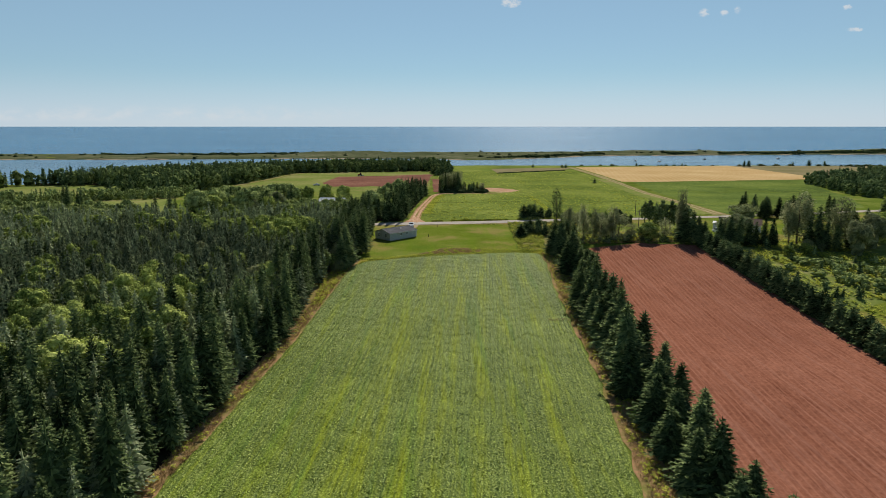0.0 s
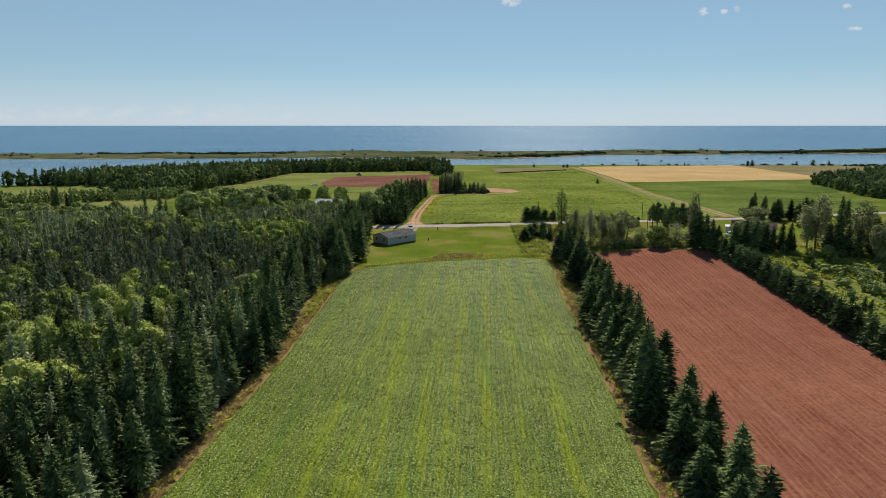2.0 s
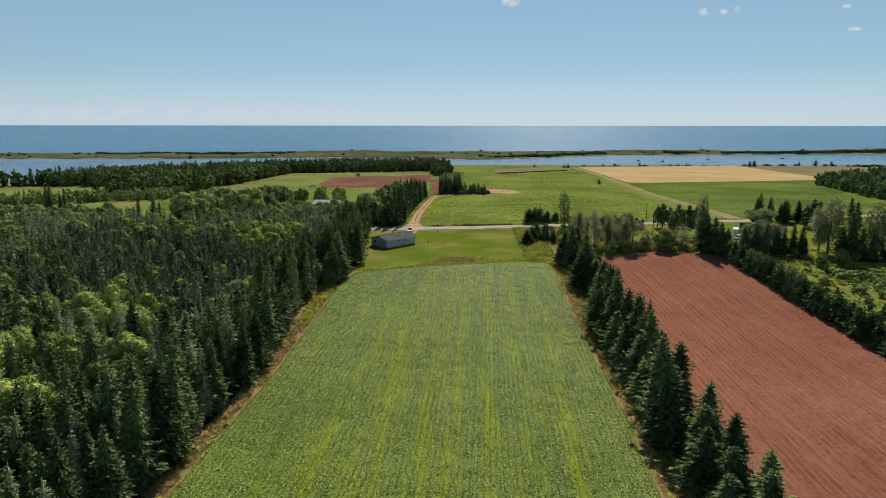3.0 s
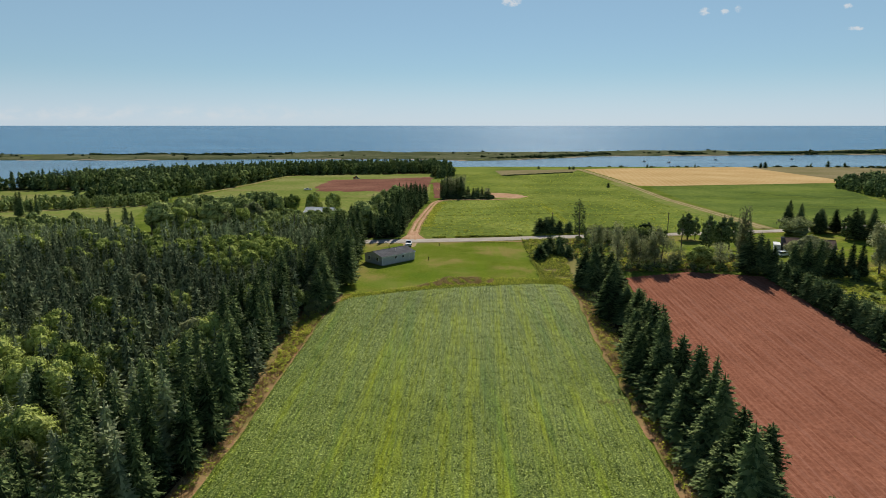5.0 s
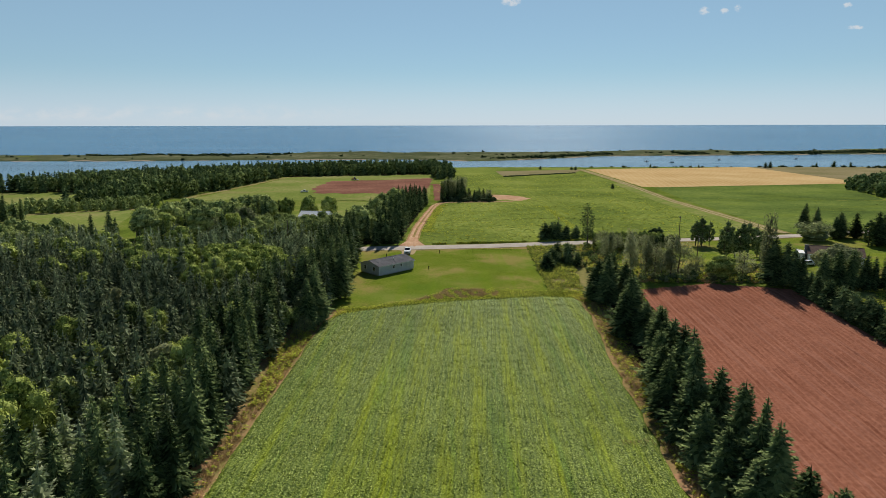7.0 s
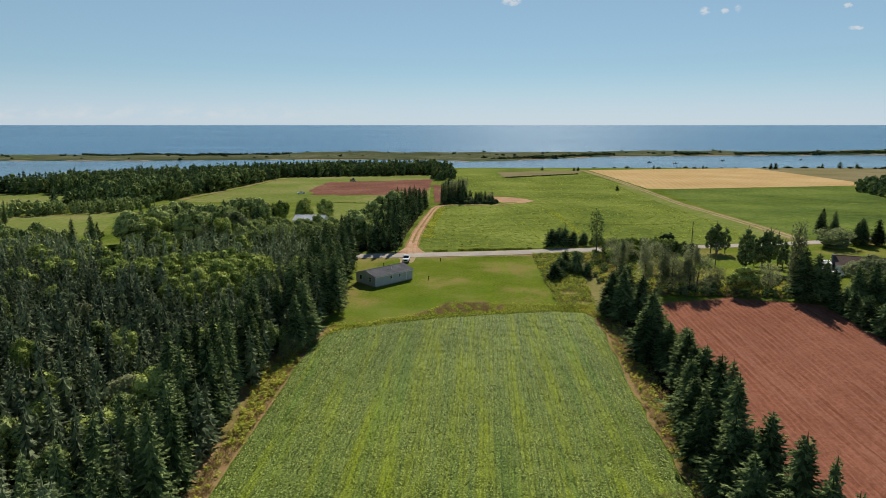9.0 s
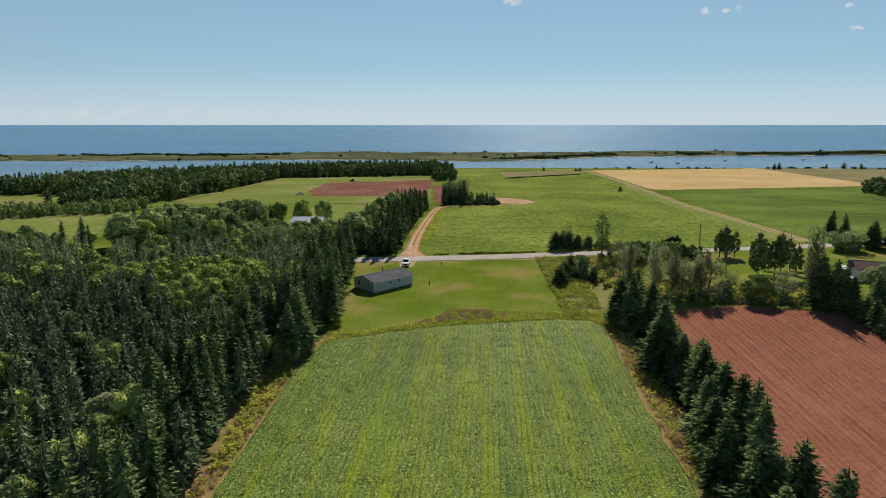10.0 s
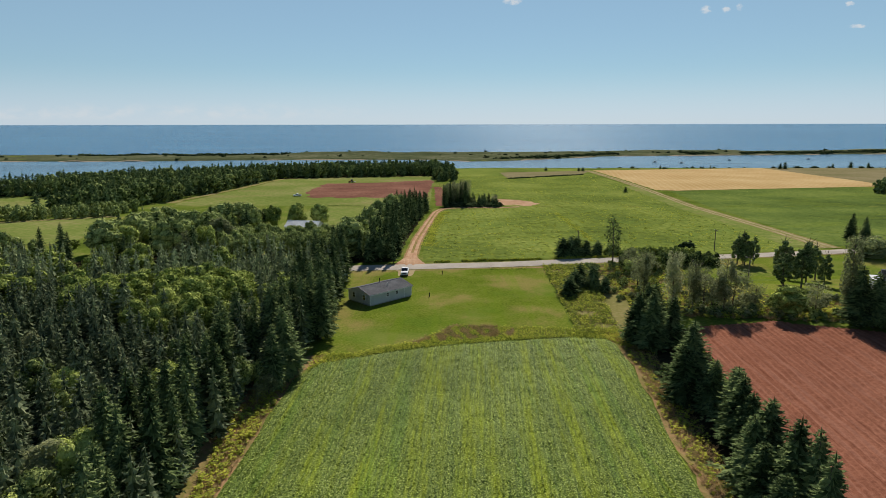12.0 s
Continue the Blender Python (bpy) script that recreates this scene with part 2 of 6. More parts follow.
M["broadleaf"] = surface("broad_leaves", [(0.07, 0.1, 0.026), (0.25, 0.31, 0.07), (0.49, 0.54, 0.16)], 0.25, 2.6, rough=0.8, bump=0.7, bump_depth=0.3,
                         spec=0.0, amount=(0.5, 1.1), island=0.4, own=0.35, through_light=0.16)
M["darkleaf"] = surface("dark_broad_leaves", [(0.04, 0.06, 0.02), (0.195, 0.245, 0.078), (0.42, 0.47, 0.17)], 0.12, 2.6, rough=0.8, bump=0.7, bump_depth=0.3,
                        spec=0.0, amount=(0.7, 1.1), island=0.4, own=0.3, through_light=0.16)
M["greyleaf"] = surface("grey_green_leaves", [(0.13, 0.15, 0.07), (0.26, 0.285, 0.135), (0.44, 0.45, 0.24)], 0.3, 2.6, rough=0.8, bump=0.7, bump_depth=0.3,
                        spec=0.0, island=0.3, own=0.3, through_light=0.42)
M["silverleaf"] = surface("silvery_dark_leaves", [(0.06, 0.075, 0.035), (0.19, 0.22, 0.1), (0.4, 0.43, 0.2)], 0.3, 1.5, rough=0.7, bump=0.0,
                          spec=0.0, island=0.3, own=0.3, through_light=0.2)
M["tuft"] = surface("field_tufts", [(0.11, 0.145, 0.03), (0.18, 0.225, 0.045), (0.28, 0.31, 0.07)], 0.1, 1.2, rough=0.7, bump=0.0, island=0.35, through_light=0.25)
M["weeds"] = surface("weeds", [(0.22, 0.27, 0.045), (0.42, 0.46, 0.07), (0.6, 0.57, 0.1)], 0.15, 1.2, rough=0.6, bump=0.0, island=0.35, through_light=0.4)
M["scrub"] = surface("dark_scrub", [(0.02, 0.035, 0.014), (0.04, 0.06, 0.024), (0.08, 0.10, 0.045)], 0.05, 0.4, bump=0.0, island=0.3)
M["straw"] = surface("dry_stalks", [(0.27, 0.19, 0.08), (0.4, 0.28, 0.14), (0.52, 0.38, 0.2)], 0.2, 1.2, rough=0.7, bump=0.0, island=0.4, through_light=0.25)
M["bark"] = surface("grey_bark", [(0.07, 0.055, 0.04), (0.12, 0.10, 0.08), (0.2, 0.17, 0.14)], 0.8, 6.0, bump=0.5)
M["siding"] = surface("grey_vinyl_siding", [(0.44, 0.45, 0.445), (0.5, 0.51, 0.505), (0.54, 0.55, 0.545)], 0.5, 5.0, rough=0.55, bump=0.05)
M["shingle"] = surface("dark_roof_shingles", [(0.095, 0.095, 0.10), (0.13, 0.13, 0.135), (0.17, 0.167, 0.17)], 0.5, 6.0, rough=0.8, bump=0.3, bump_depth=0.02)
M["trim"] = surface("white_paint", [(0.7, 0.7, 0.69), (0.8, 0.8, 0.79)], 0.6, 5.0, rough=0.5, bump=0.03)
M["tin"] = surface("pale_metal_roof", [(0.6, 0.61, 0.62), (0.72, 0.73, 0.73)], 0.4, 3.0, rough=0.4, bump=0.05)
M["glass"] = surface("window_glass", [(0.015, 0.018, 0.022), (0.03, 0.034, 0.04)], 0.5, 2.0, rough=0.06, bump=0.0, spec=0.8)
M["concrete"] = surface("concrete", [(0.3, 0.29, 0.27), (0.4, 0.39, 0.36)], 0.4, 4.0, bump=0.2)
M["black"] = surface("black_rubber", [(0.012, 0.012, 0.012), (0.025, 0.024, 0.023)], 1.0, 6.0, rough=0.7, bump=0.1)
M["white_car"] = surface("white_car_paint", [(0.75, 0.75, 0.75), (0.82, 0.82, 0.81)], 0.3, 4.0, rough=0.25, bump=0.0, spec=0.5)
M["dark_car"] = surface("dark_machine_paint", [(0.03, 0.03, 0.032), (0.05, 0.045, 0.045)], 0.5, 4.0, rough=0.4, bump=0.0, spec=0.5)
M["red_paint"] = surface("machine_red_paint", [(0.25, 0.03, 0.02), (0.32, 0.05, 0.03)], 0.5, 4.0, rough=0.4, bump=0.0)
M["pole_wood"] = surface("weathered_pole_wood", [(0.12, 0.10, 0.075), (0.19, 0.16, 0.125)], 0.8, 5.0, bump=0.4)
M["brown_shingle"] = surface("brown_roof_shingles", [(0.11, 0.08, 0.065), (0.16, 0.12, 0.10)], 0.5, 6.0, rough=0.85, bump=0.3, bump_depth=0.02)


def water(name, col, rough, wave, scale, gloss):
    m = bpy.data.materials.new(name)
    m.use_nodes = True
    n = Nodes(m.node_tree)
    pos = n.add("ShaderNodeNewGeometry").outputs["Position"]
    v = n.add("ShaderNodeMapping", {"Vector": pos, "Scale": (0.5, 1.0, 0.0)}).outputs[0]
    h = n.math("ADD", n.noise(v, scale, 6.0, 0.7), n.math("MULTIPLY", n.noise(v, scale * 0.12, 3.0), 3.0))
    calm = n.add("ShaderNodeMapping", {"Vector": pos, "Scale": (0.0012, 0.006, 0.0)}).outputs[0]
    c = n.mix(n.step(n.noise(calm, 1.0, 4.0, 0.6), 0.4, 0.65), (*col, 1), (col[0] * 1.5, col[1] * 1.3, col[2] * 1.2, 1))
    nb = n.add("ShaderNodeBump", {"Strength": wave, "Distance": 1.0, "Height": h})
    s = n.add("ShaderNodeBsdfPrincipled", {"Base Color": c, "Roughness": rough, "IOR": 1.33, "Specular IOR Level": gloss, "Normal": nb.outputs[0]})
    n.tree.links.new(s.outputs[0], n.add("ShaderNodeOutputMaterial").inputs[0])
    return m


M["sea"] = water("open_sea", (0.034, 0.118, 0.215), 0.22, 0.8, 0.25, 0.062)
M["lagoon"] = water("sheltered_water", (0.065, 0.145, 0.22), 0.2, 0.16, 0.5, 0.055)


# ---- mesh helpers ----
def interp(pairs):
    xs, ys = [p[0] for p in pairs], [p[1] for p in pairs]
    return lambda v: np.interp(v, xs, ys)


def mesh_np(name, verts, faces, mats, index=None, smooth=False):
    """A mesh from arrays: faces is (n, 3) or (n, 4)."""
    verts, faces = np.asarray(verts, np.float32), np.asarray(faces, np.int32)
    me = bpy.data.meshes.new(name)
    k = faces.shape[1]
    me.vertices.add(len(verts))
    me.vertices.foreach_set("co", verts.ravel())
    me.loops.add(faces.size)
    me.loops.foreach_set("vertex_index", faces.ravel())
    me.polygons.add(len(faces))
    me.polygons.foreach_set("loop_start", np.arange(0, faces.size, k, dtype=np.int32))
    for m in mats:
        me.materials.append(m)
    if index is not None:
        me.polygons.foreach_set("material_index", np.asarray(index, np.int32))
    me.polygons.foreach_set("use_smooth", np.full(len(faces), smooth))
    me.update(calc_edges=True)
    me.validate()
    return me


def part(name, bm, material, parent, label="", bevel=0.0):
    """Links a bmesh (or a finished mesh) as one object under a thing or a part."""
    if isinstance(bm, bmesh.types.BMesh):
        if bevel:
            bmesh.ops.bevel(bm, geom=bm.edges[:], offset=bevel, segments=1, affect="EDGES", clamp_overlap=True)
        me = bpy.data.meshes.new(name)
        bm.to_mesh(me)
        bm.free()
    else:
        me = bm
    if material:
        me.materials.clear()
        me.materials.append(material)
    ob = new(name, me)
    ob.parent = parent
    if label:
        ob["label"] = label
    return ob


def thing(name, m, label, category, group=""):
    ob = new(name)
    ob.matrix_world = m
    return tagged(ob, label, category, group)


def box(bm, x0, x1, y0, y1, z0, z1):
    vs = [bm.verts.new(p) for p in ((x0, y0, z0), (x1, y0, z0), (x1, y1, z0), (x0, y1, z0), (x0, y0, z1), (x1, y0, z1), (x1, y1, z1), (x0, y1, z1))]
    for f in ((3, 2, 1, 0), (4, 5, 6, 7), (0, 1, 5, 4), (1, 2, 6, 5), (2, 3, 7, 6), (3, 0, 4, 7)):
        bm.faces.new([vs[i] for i in f])
    return bm


def boxed(*args):
    bm = bmesh.new()
    for a in (args if isinstance(args[0], tuple) else (args,)):
        box(bm, *a)
    return bm


def prism(profile, y0, y1):
    """A closed outline in x, z drawn out along y."""
    bm = bmesh.new()
    a = [bm.verts.new((x, y0, z)) for x, z in profile]
    b = [bm.verts.new((x, y1, z)) for x, z in profile]
    n = len(profile)
    bm.faces.new(a)
    bm.faces.new(b[::-1])
    for i in range(n):
        bm.faces.new((a[i], b[i], b[(i + 1) % n], a[(i + 1) % n]))
    bmesh.ops.recalc_face_normals(bm, faces=bm.faces)
    return bm


def tube(bm, p, q, r0, r1, sides=6):
    p, q = Vector(p), Vector(q)
    turn = (q - p).to_track_quat("Z", "Y").to_matrix()
    rings = []
    for c, r in ((p, r0), (q, r1)):
        rings.append([bm.verts.new(c + turn @ Vector((r * math.cos(a), r * math.sin(a), 0))) for a in (2 * math.pi * i / sides for i in range(sides))])
    for i in range(sides):
        bm.faces.new((rings[0][i], rings[0][(i + 1) % sides], rings[1][(i + 1) % sides], rings[1][i]))
    bm.faces.new(rings[0][::-1])
    bm.faces.new(rings[1])
    return bm


def rod(p, q, r0, r1, sides=6):
    return tube(bmesh.new(), p, q, r0, r1, sides)


# ---- the lie of the land ----
SEA = -16.0
fall = interp([(-400, 0), (260, 0), (430, -6.5), (600, -8.5), (800, -12.5), (860, -14.2), (3000, -14.4)])
shore = interp([(-1600, 430), (-700, 450), (-340, 505), (-315, 530), (-300, 572), (-275, 612), (-233, 665), (-160, 735), (-100, 775), (-20, 805), (0, 840), (29, 845), (145, 840), (527, 836), (1600, 850)])
spit_in = interp([(-1600, 940), (-664, 1018), (-480, 1017), (-348, 1036), (-243, 1049), (-60, 1046), (0, 1028), (40, 1000), (90, 1015), (190, 1079), (277, 1143), (778, 1199), (1600, 1250)])
spit_out = interp([(-1600, 1110), (-776, 1182), (-293, 1222), (-93, 1277), (228, 1286), (850, 1305), (1600, 1325)])


def wave_sum(x, y, seed, size):
    """Cheap smooth relief, about -1 to 1."""
    rng = np.random.default_rng(seed)
    s = 0
    for _ in range(7):
        a, k, ph = rng.uniform(0, 2 * np.pi), 2 * np.pi / (size * rng.uniform(0.5, 1.6)), rng.uniform(0, 7)
        s = s + np.sin(k * (x * np.cos(a) + y * np.sin(a)) + ph)
    return s / 4


def soft(v):
    v = np.clip(v, 0, 1)
    return v * v * (3 - 2 * v)


def swell(x, y):
    """The low rise under the far end of the ploughed field and the eastern farmyard."""
    return 4.6 * soft((np.asarray(x, float) - 35) / 45) * soft((np.asarray(y, float) - 100) / 80) * soft((243 - np.asarray(y, float)) / 45)


def seat(x, y):
    """Moves a place paced out on level ground onto the rise, towards the crop field."""
    x, y = np.asarray(x, float), np.asarray(y, float)
    u, v = x, y
    for _ in range(12):
        k = 1 - swell(u, v) / 40.8
        u, v = 0.5 * u + 0.5 * x * k, 0.5 * v + 0.5 * (31 + (y - 31) * k)
    return u, v


def lie(x, y):
    """Height of the ground."""
    x, y = np.asarray(x, float), np.asarray(y, float)
    land = fall(y) + swell(x, y)
    edge = shore(x) + 5 * wave_sum(x, y, 3, 60)
    drop = np.clip((y - edge) / 9.0, 0, 1)
    z = land * (1 - drop) + (SEA - 2.5) * drop
    into = np.minimum(y - spit_in(x) - 5 * wave_sum(x, y, 5, 70), spit_out(x) - y)
    rise = np.clip(into / 14, 0, 1) ** 0.7
    hill = 1.6 + 1.3 * wave_sum(x, y, 8, 90) * np.clip(into / 40, 0, 1)
    hill = hill + 4.5 * np.exp(-((x + 180) / 90) ** 2 - ((y - 1190) / 35) ** 2) + 4 * np.exp(-((x - 430) / 130) ** 2 - ((y - 1255) / 30) ** 2) + 6 * np.exp(-((x - 900) / 160) ** 2 - ((y - 1270) / 35) ** 2)
    spit = SEA - 2.5 + rise * (2.5 + np.maximum(hill, 0.7))
    return np.where(into > 0, np.maximum(z, spit), z)


def grid_mesh(name, X, Y, Z, mat, smooth=True):
    r, c = X.shape
    i = np.arange(r * c).reshape(r, c)
    q = np.stack([i[:-1, :-1], i[:-1, 1:], i[1:, 1:], i[1:, :-1]], -1).reshape(-1, 4)
    return mesh_np(name, np.stack([X, Y, Z], -1).reshape(-1, 3), q, [mat], smooth=smooth)


gx = np.unique(np.concatenate([np.linspace(-2600, 2600, 66), np.linspace(-500, 800, 131), np.linspace(30, 150, 41)]))
gy = np.unique(np.concatenate([np.linspace(-300, 640, 80), np.linspace(640, 1400, 153)]))
GX, GY = np.meshgrid(gx, gy)
tagged(new("ground", grid_mesh("ground", GX, GY, lie(GX, GY), M["meadow"])), "rough meadow land falling gently to the shore", "ground", kind="structure")

# spit: dune grass, sand on its shores
sx, st = np.linspace(-1600, 1600, 260), np.linspace(0, 1, 26)
SX, ST = np.meshgrid(sx, st)
SY = spit_in(SX) - 2 + ST * (spit_out(SX) - spit_in(SX) + 2)
tagged(new("dune_spit", grid_mesh("dune_spit", SX, SY, lie(SX, SY) + 0.6, M["dune"])), "low grassy dune spit between lagoon and open sea", "dunes", kind="structure")
for nm, f, a, b in (("beach", spit_out, -5, 5), ("beach_inner", spit_in, 3, 6)):
    st = np.linspace(a, b, 6)
    SX, ST = np.meshgrid(sx, st)
    SY = f(SX) + ST
    tagged(new("beach", grid_mesh("beach", SX, SY, np.maximum(lie(SX, SY) + 0.68, SEA - 0.5), M["sand"])), "pale sand beach along the dune spit", "beach", kind="structure")

# sea and lagoon; the open sea runs to the horizon
wx = np.array([-4200, -1500, -600, 0, 600, 1500, 4200.0])
wy = np.linspace(0, 1, 40)
WX, WT = np.meshgrid(wx, wy)
WY = (1150 + 0.065 * np.clip(WX, -1600, 1600)) * (1 - WT ** 2) + 4890 * WT ** 2
WZ = SEA + 38.0 * np.clip((WY - 1500) / 3390, 0, 1) ** 1.15
tagged(new("sea", grid_mesh("sea", WX, WY, WZ, M["sea"])), "deep blue open sea with sun glitter, to the horizon", "sea", kind="structure")
WY2 = 520 + WT * (1150 + 0.065 * np.clip(WX, -1600, 1600) - 520)
tagged(new("lagoon_water", grid_mesh("lagoon_water", WX, WY2, np.full_like(WX, SEA), M["lagoon"])), "calm pale blue lagoon behind the spit", "water", kind="structure")


def field(name, left, right, near, far, mat, label, category, nu=12, nv=12, lift=0.05, relief=None, ragged=0.6, kind="structure"):
    """A patch of land between x = left(y), right(y) and y = near(x), far(x), a little proud of the ground."""
    left, right, near, far = (interp(f) for f in (left, right, near, far))
    U, V = np.meshgrid(np.linspace(0, 1, nu), np.linspace(0, 1, nv))
    X = np.full_like(U, 0.0)
    Y = np.full_like(U, float(np.mean(near(0)) + np.mean(far(0))) / 2)
    for _ in range(6):
        X = left(Y) * (1 - U) + right(Y) * U
        Y = near(X) * (1 - V) + far(X) * V
    X, Y = seat(X, Y)
    if ragged:
        rim = np.minimum(np.minimum(U, 1 - U) * nu, np.minimum(V, 1 - V) * nv) < 0.8
        X = X + rim * ragged * wave_sum(X, Y, 21, 9)
        Y = Y + rim * ragged * wave_sum(X, Y, 22, 9)
    Z = lie(X, Y) + lift
    if relief is not None:
        Z = Z + relief(X, Y, U, V)
    return tagged(new(name, grid_mesh(name, X, Y, Z, mat)), label, category, kind=kind)


def ribbon(name, line, width, mat, label, category, lift=0.08, n=80, ragged=0.15):
    """A road or track along a line of points."""
    pts = np.array(line, float)
    d = np.concatenate([[0], np.cumsum(np.hypot(*np.diff(pts, axis=0).T))])
    s = np.linspace(0, d[-1], n)
    c = np.stack([np.interp(s, d, pts[:, 0]), np.interp(s, d, pts[:, 1])], 1)
    k = np.array([1, 2, 3, 2, 1.0])
    for _ in range(2):
        e = np.pad(c, ((2, 2), (0, 0)), mode="reflect", reflect_type="odd")
        c = np.stack([np.convolve(e[:, i], k / k.sum(), "valid") for i in (0, 1)], 1)
    t = np.gradient(c, axis=0)
    t /= np.linalg.norm(t, axis=1)[:, None]
    nrm = np.stack([t[:, 1], -t[:, 0]], 1)
    offs = np.array([-0.5, -0.3, 0, 0.3, 0.5]) * width
    X = c[:, None, 0] + nrm[:, None, 0] * offs
    Y = c[:, None, 1] + nrm[:, None, 1] * offs
    wob = ragged * wave_sum(s, s * 0, 31, 7)
    X[:, 0] += wob
    X[:, 4] -= ragged * wave_sum(s, s * 0, 32, 6)
    Z = lie(X, Y) + lift + np.array([-0.05, 0.02, 0.06, 0.02, -0.05])
    return tagged(new(name, grid_mesh(name, X, Y, Z, mat)), label, category, kind="structure")


# forest floors, with the shade between the trees in their colour
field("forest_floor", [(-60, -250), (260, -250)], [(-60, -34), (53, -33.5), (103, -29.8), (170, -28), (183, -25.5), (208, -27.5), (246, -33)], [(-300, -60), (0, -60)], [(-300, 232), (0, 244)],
      M["forest_floor"], "needle-strewn floor of the spruce wood with shade in its colour", "forest floor", 24, 40)
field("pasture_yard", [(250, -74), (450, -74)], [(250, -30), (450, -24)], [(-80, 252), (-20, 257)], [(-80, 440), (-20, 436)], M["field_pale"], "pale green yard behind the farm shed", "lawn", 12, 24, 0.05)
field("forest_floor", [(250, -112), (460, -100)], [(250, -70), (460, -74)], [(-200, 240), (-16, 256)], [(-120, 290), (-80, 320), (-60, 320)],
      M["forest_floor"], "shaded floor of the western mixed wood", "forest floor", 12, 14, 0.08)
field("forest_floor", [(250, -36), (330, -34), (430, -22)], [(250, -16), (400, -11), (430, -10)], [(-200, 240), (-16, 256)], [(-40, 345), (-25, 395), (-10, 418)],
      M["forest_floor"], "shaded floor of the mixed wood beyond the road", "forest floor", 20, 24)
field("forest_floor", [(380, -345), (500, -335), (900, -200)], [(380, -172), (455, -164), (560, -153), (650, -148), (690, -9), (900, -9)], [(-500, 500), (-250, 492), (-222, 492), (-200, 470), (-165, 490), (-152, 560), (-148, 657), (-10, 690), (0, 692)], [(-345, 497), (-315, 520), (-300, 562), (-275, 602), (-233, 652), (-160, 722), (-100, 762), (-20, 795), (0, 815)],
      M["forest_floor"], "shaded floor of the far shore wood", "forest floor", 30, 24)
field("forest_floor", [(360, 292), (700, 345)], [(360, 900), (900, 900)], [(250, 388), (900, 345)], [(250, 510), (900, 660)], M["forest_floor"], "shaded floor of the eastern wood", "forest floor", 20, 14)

# crop field with rows
crop_left = [(-40, -33), (53, -31), (103, -27.3), (170, -25.5)]
crop_right = [(-40, 19), (53, 23), (84, 25.8), (139, 28.5), (175, 31.5)]
crop_far = [(-26, 167), (-22, 174), (-10, 180), (1, 183.5), (11, 185.5), (23, 187.5), (30, 186.5), (33, 182)]


def crop_relief(X, Y, U, V):
    rows = np.cos(2 * np.pi * (X - 0.07 * Y) / 0.76)
    edge = np.clip(np.minimum(np.minimum(U, 1 - U) * 55, np.minimum(V, 1 - V) * 220) / 0.7, 0, 1)
    rough = np.random.default_rng(4).normal(0, 1, X.shape)
    return edge * (0.38 + 0.05 * rows + 0.055 * rough + 0.06 * wave_sum(X, Y, 12, 6))


crop = field("crop_field", crop_left, crop_right, [(-40, -40), (40, -40)], crop_far, M["crop"],
             "dense green row crop with yellowish streaks", "crop field", 170, 250, 0.05, crop_relief, ragged=0.2)


def soil_relief(X, Y, U, V):
    rng = np.random.default_rng(6)
    rows = np.cos(2 * np.pi * (X - 0.078 * Y) / 0.95)
    return 0.06 * rows + rng.normal(0, 0.045, X.shape) + 0.06 * wave_sum(X, Y, 14, 5)


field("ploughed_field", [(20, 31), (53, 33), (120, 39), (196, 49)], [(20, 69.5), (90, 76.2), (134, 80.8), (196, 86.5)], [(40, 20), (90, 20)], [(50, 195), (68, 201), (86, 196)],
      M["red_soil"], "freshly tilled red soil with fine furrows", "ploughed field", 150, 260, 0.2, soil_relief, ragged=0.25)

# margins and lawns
# Dark strip that stands in for the windbreak's shade on the ground.
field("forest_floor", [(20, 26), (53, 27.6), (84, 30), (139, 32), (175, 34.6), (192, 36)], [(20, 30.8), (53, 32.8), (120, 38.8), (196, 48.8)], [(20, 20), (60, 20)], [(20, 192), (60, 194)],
      M["forest_floor"], "ground under the windbreak, dark with the trees' shade in its colour", "forest floor", 8, 60, 0.11)
field("grass_margin", [(-40, -35.8), (53, -33.8), (103, -30.4), (130, -31.5), (150, -34), (170, -31), (182, -25)], [(-40, -33), (53, -31), (103, -27.2), (170, -25.3), (182, -21)], [(-40, -40), (0, -40)], [(-40, 176), (0, 182)],
      M["dry_grass"], "strip of dry reddish grass beside the crop", "grass verge", 6, 90, 0.09)
field("grass_margin", [(-40, 19), (53, 23), (84, 25.8), (139, 28.5), (175, 31.5), (190, 31)], [(-40, 26), (53, 29), (84, 31), (139, 33), (175, 36), (190, 38)], [(0, -40), (60, -40)], [(0, 190), (60, 192)],
      M["dry_grass"], "strip of dry grass and bare red earth beside the crop", "grass verge", 6, 90, 0.09)
field("mown_lawn", [(170, -24), (208, -26), (246, -40)], [(170, 25), (193, 25), (245, 27.5)], [(-26, 178), (-18, 178), (-6, 184.5), (1, 193), (11, 193), (26, 191)], [(-40, 241), (-24, 243), (28, 248)],
      M["lawn"], "mown green lawn round the grey house", "lawn", 40, 40, 0.06)
field("grass_margin", [(160, -23), (200, -8)], [(160, 33), (200, 26)], [(-26, 169), (-22, 175), (-10, 181), (1, 184.5), (11, 186.5), (23, 188), (33, 186)], [(-26, 179), (-18, 179), (-6, 186), (1, 195.5), (11, 194.5), (26, 193)],
      M["meadow"], "band of tall brown grass between lawn and crop", "grass verge", 40, 8, 0.12)
field("road_verge", [(240, -40), (262, -40)], [(240, 27), (262, 48)], [(-40, 241), (-24, 243), (28, 248)], [(-40, 245), (-24, 246), (28, 251)], M["dry_grass"], "worn grass verge along the road", "grass verge", 30, 4, 0.07)
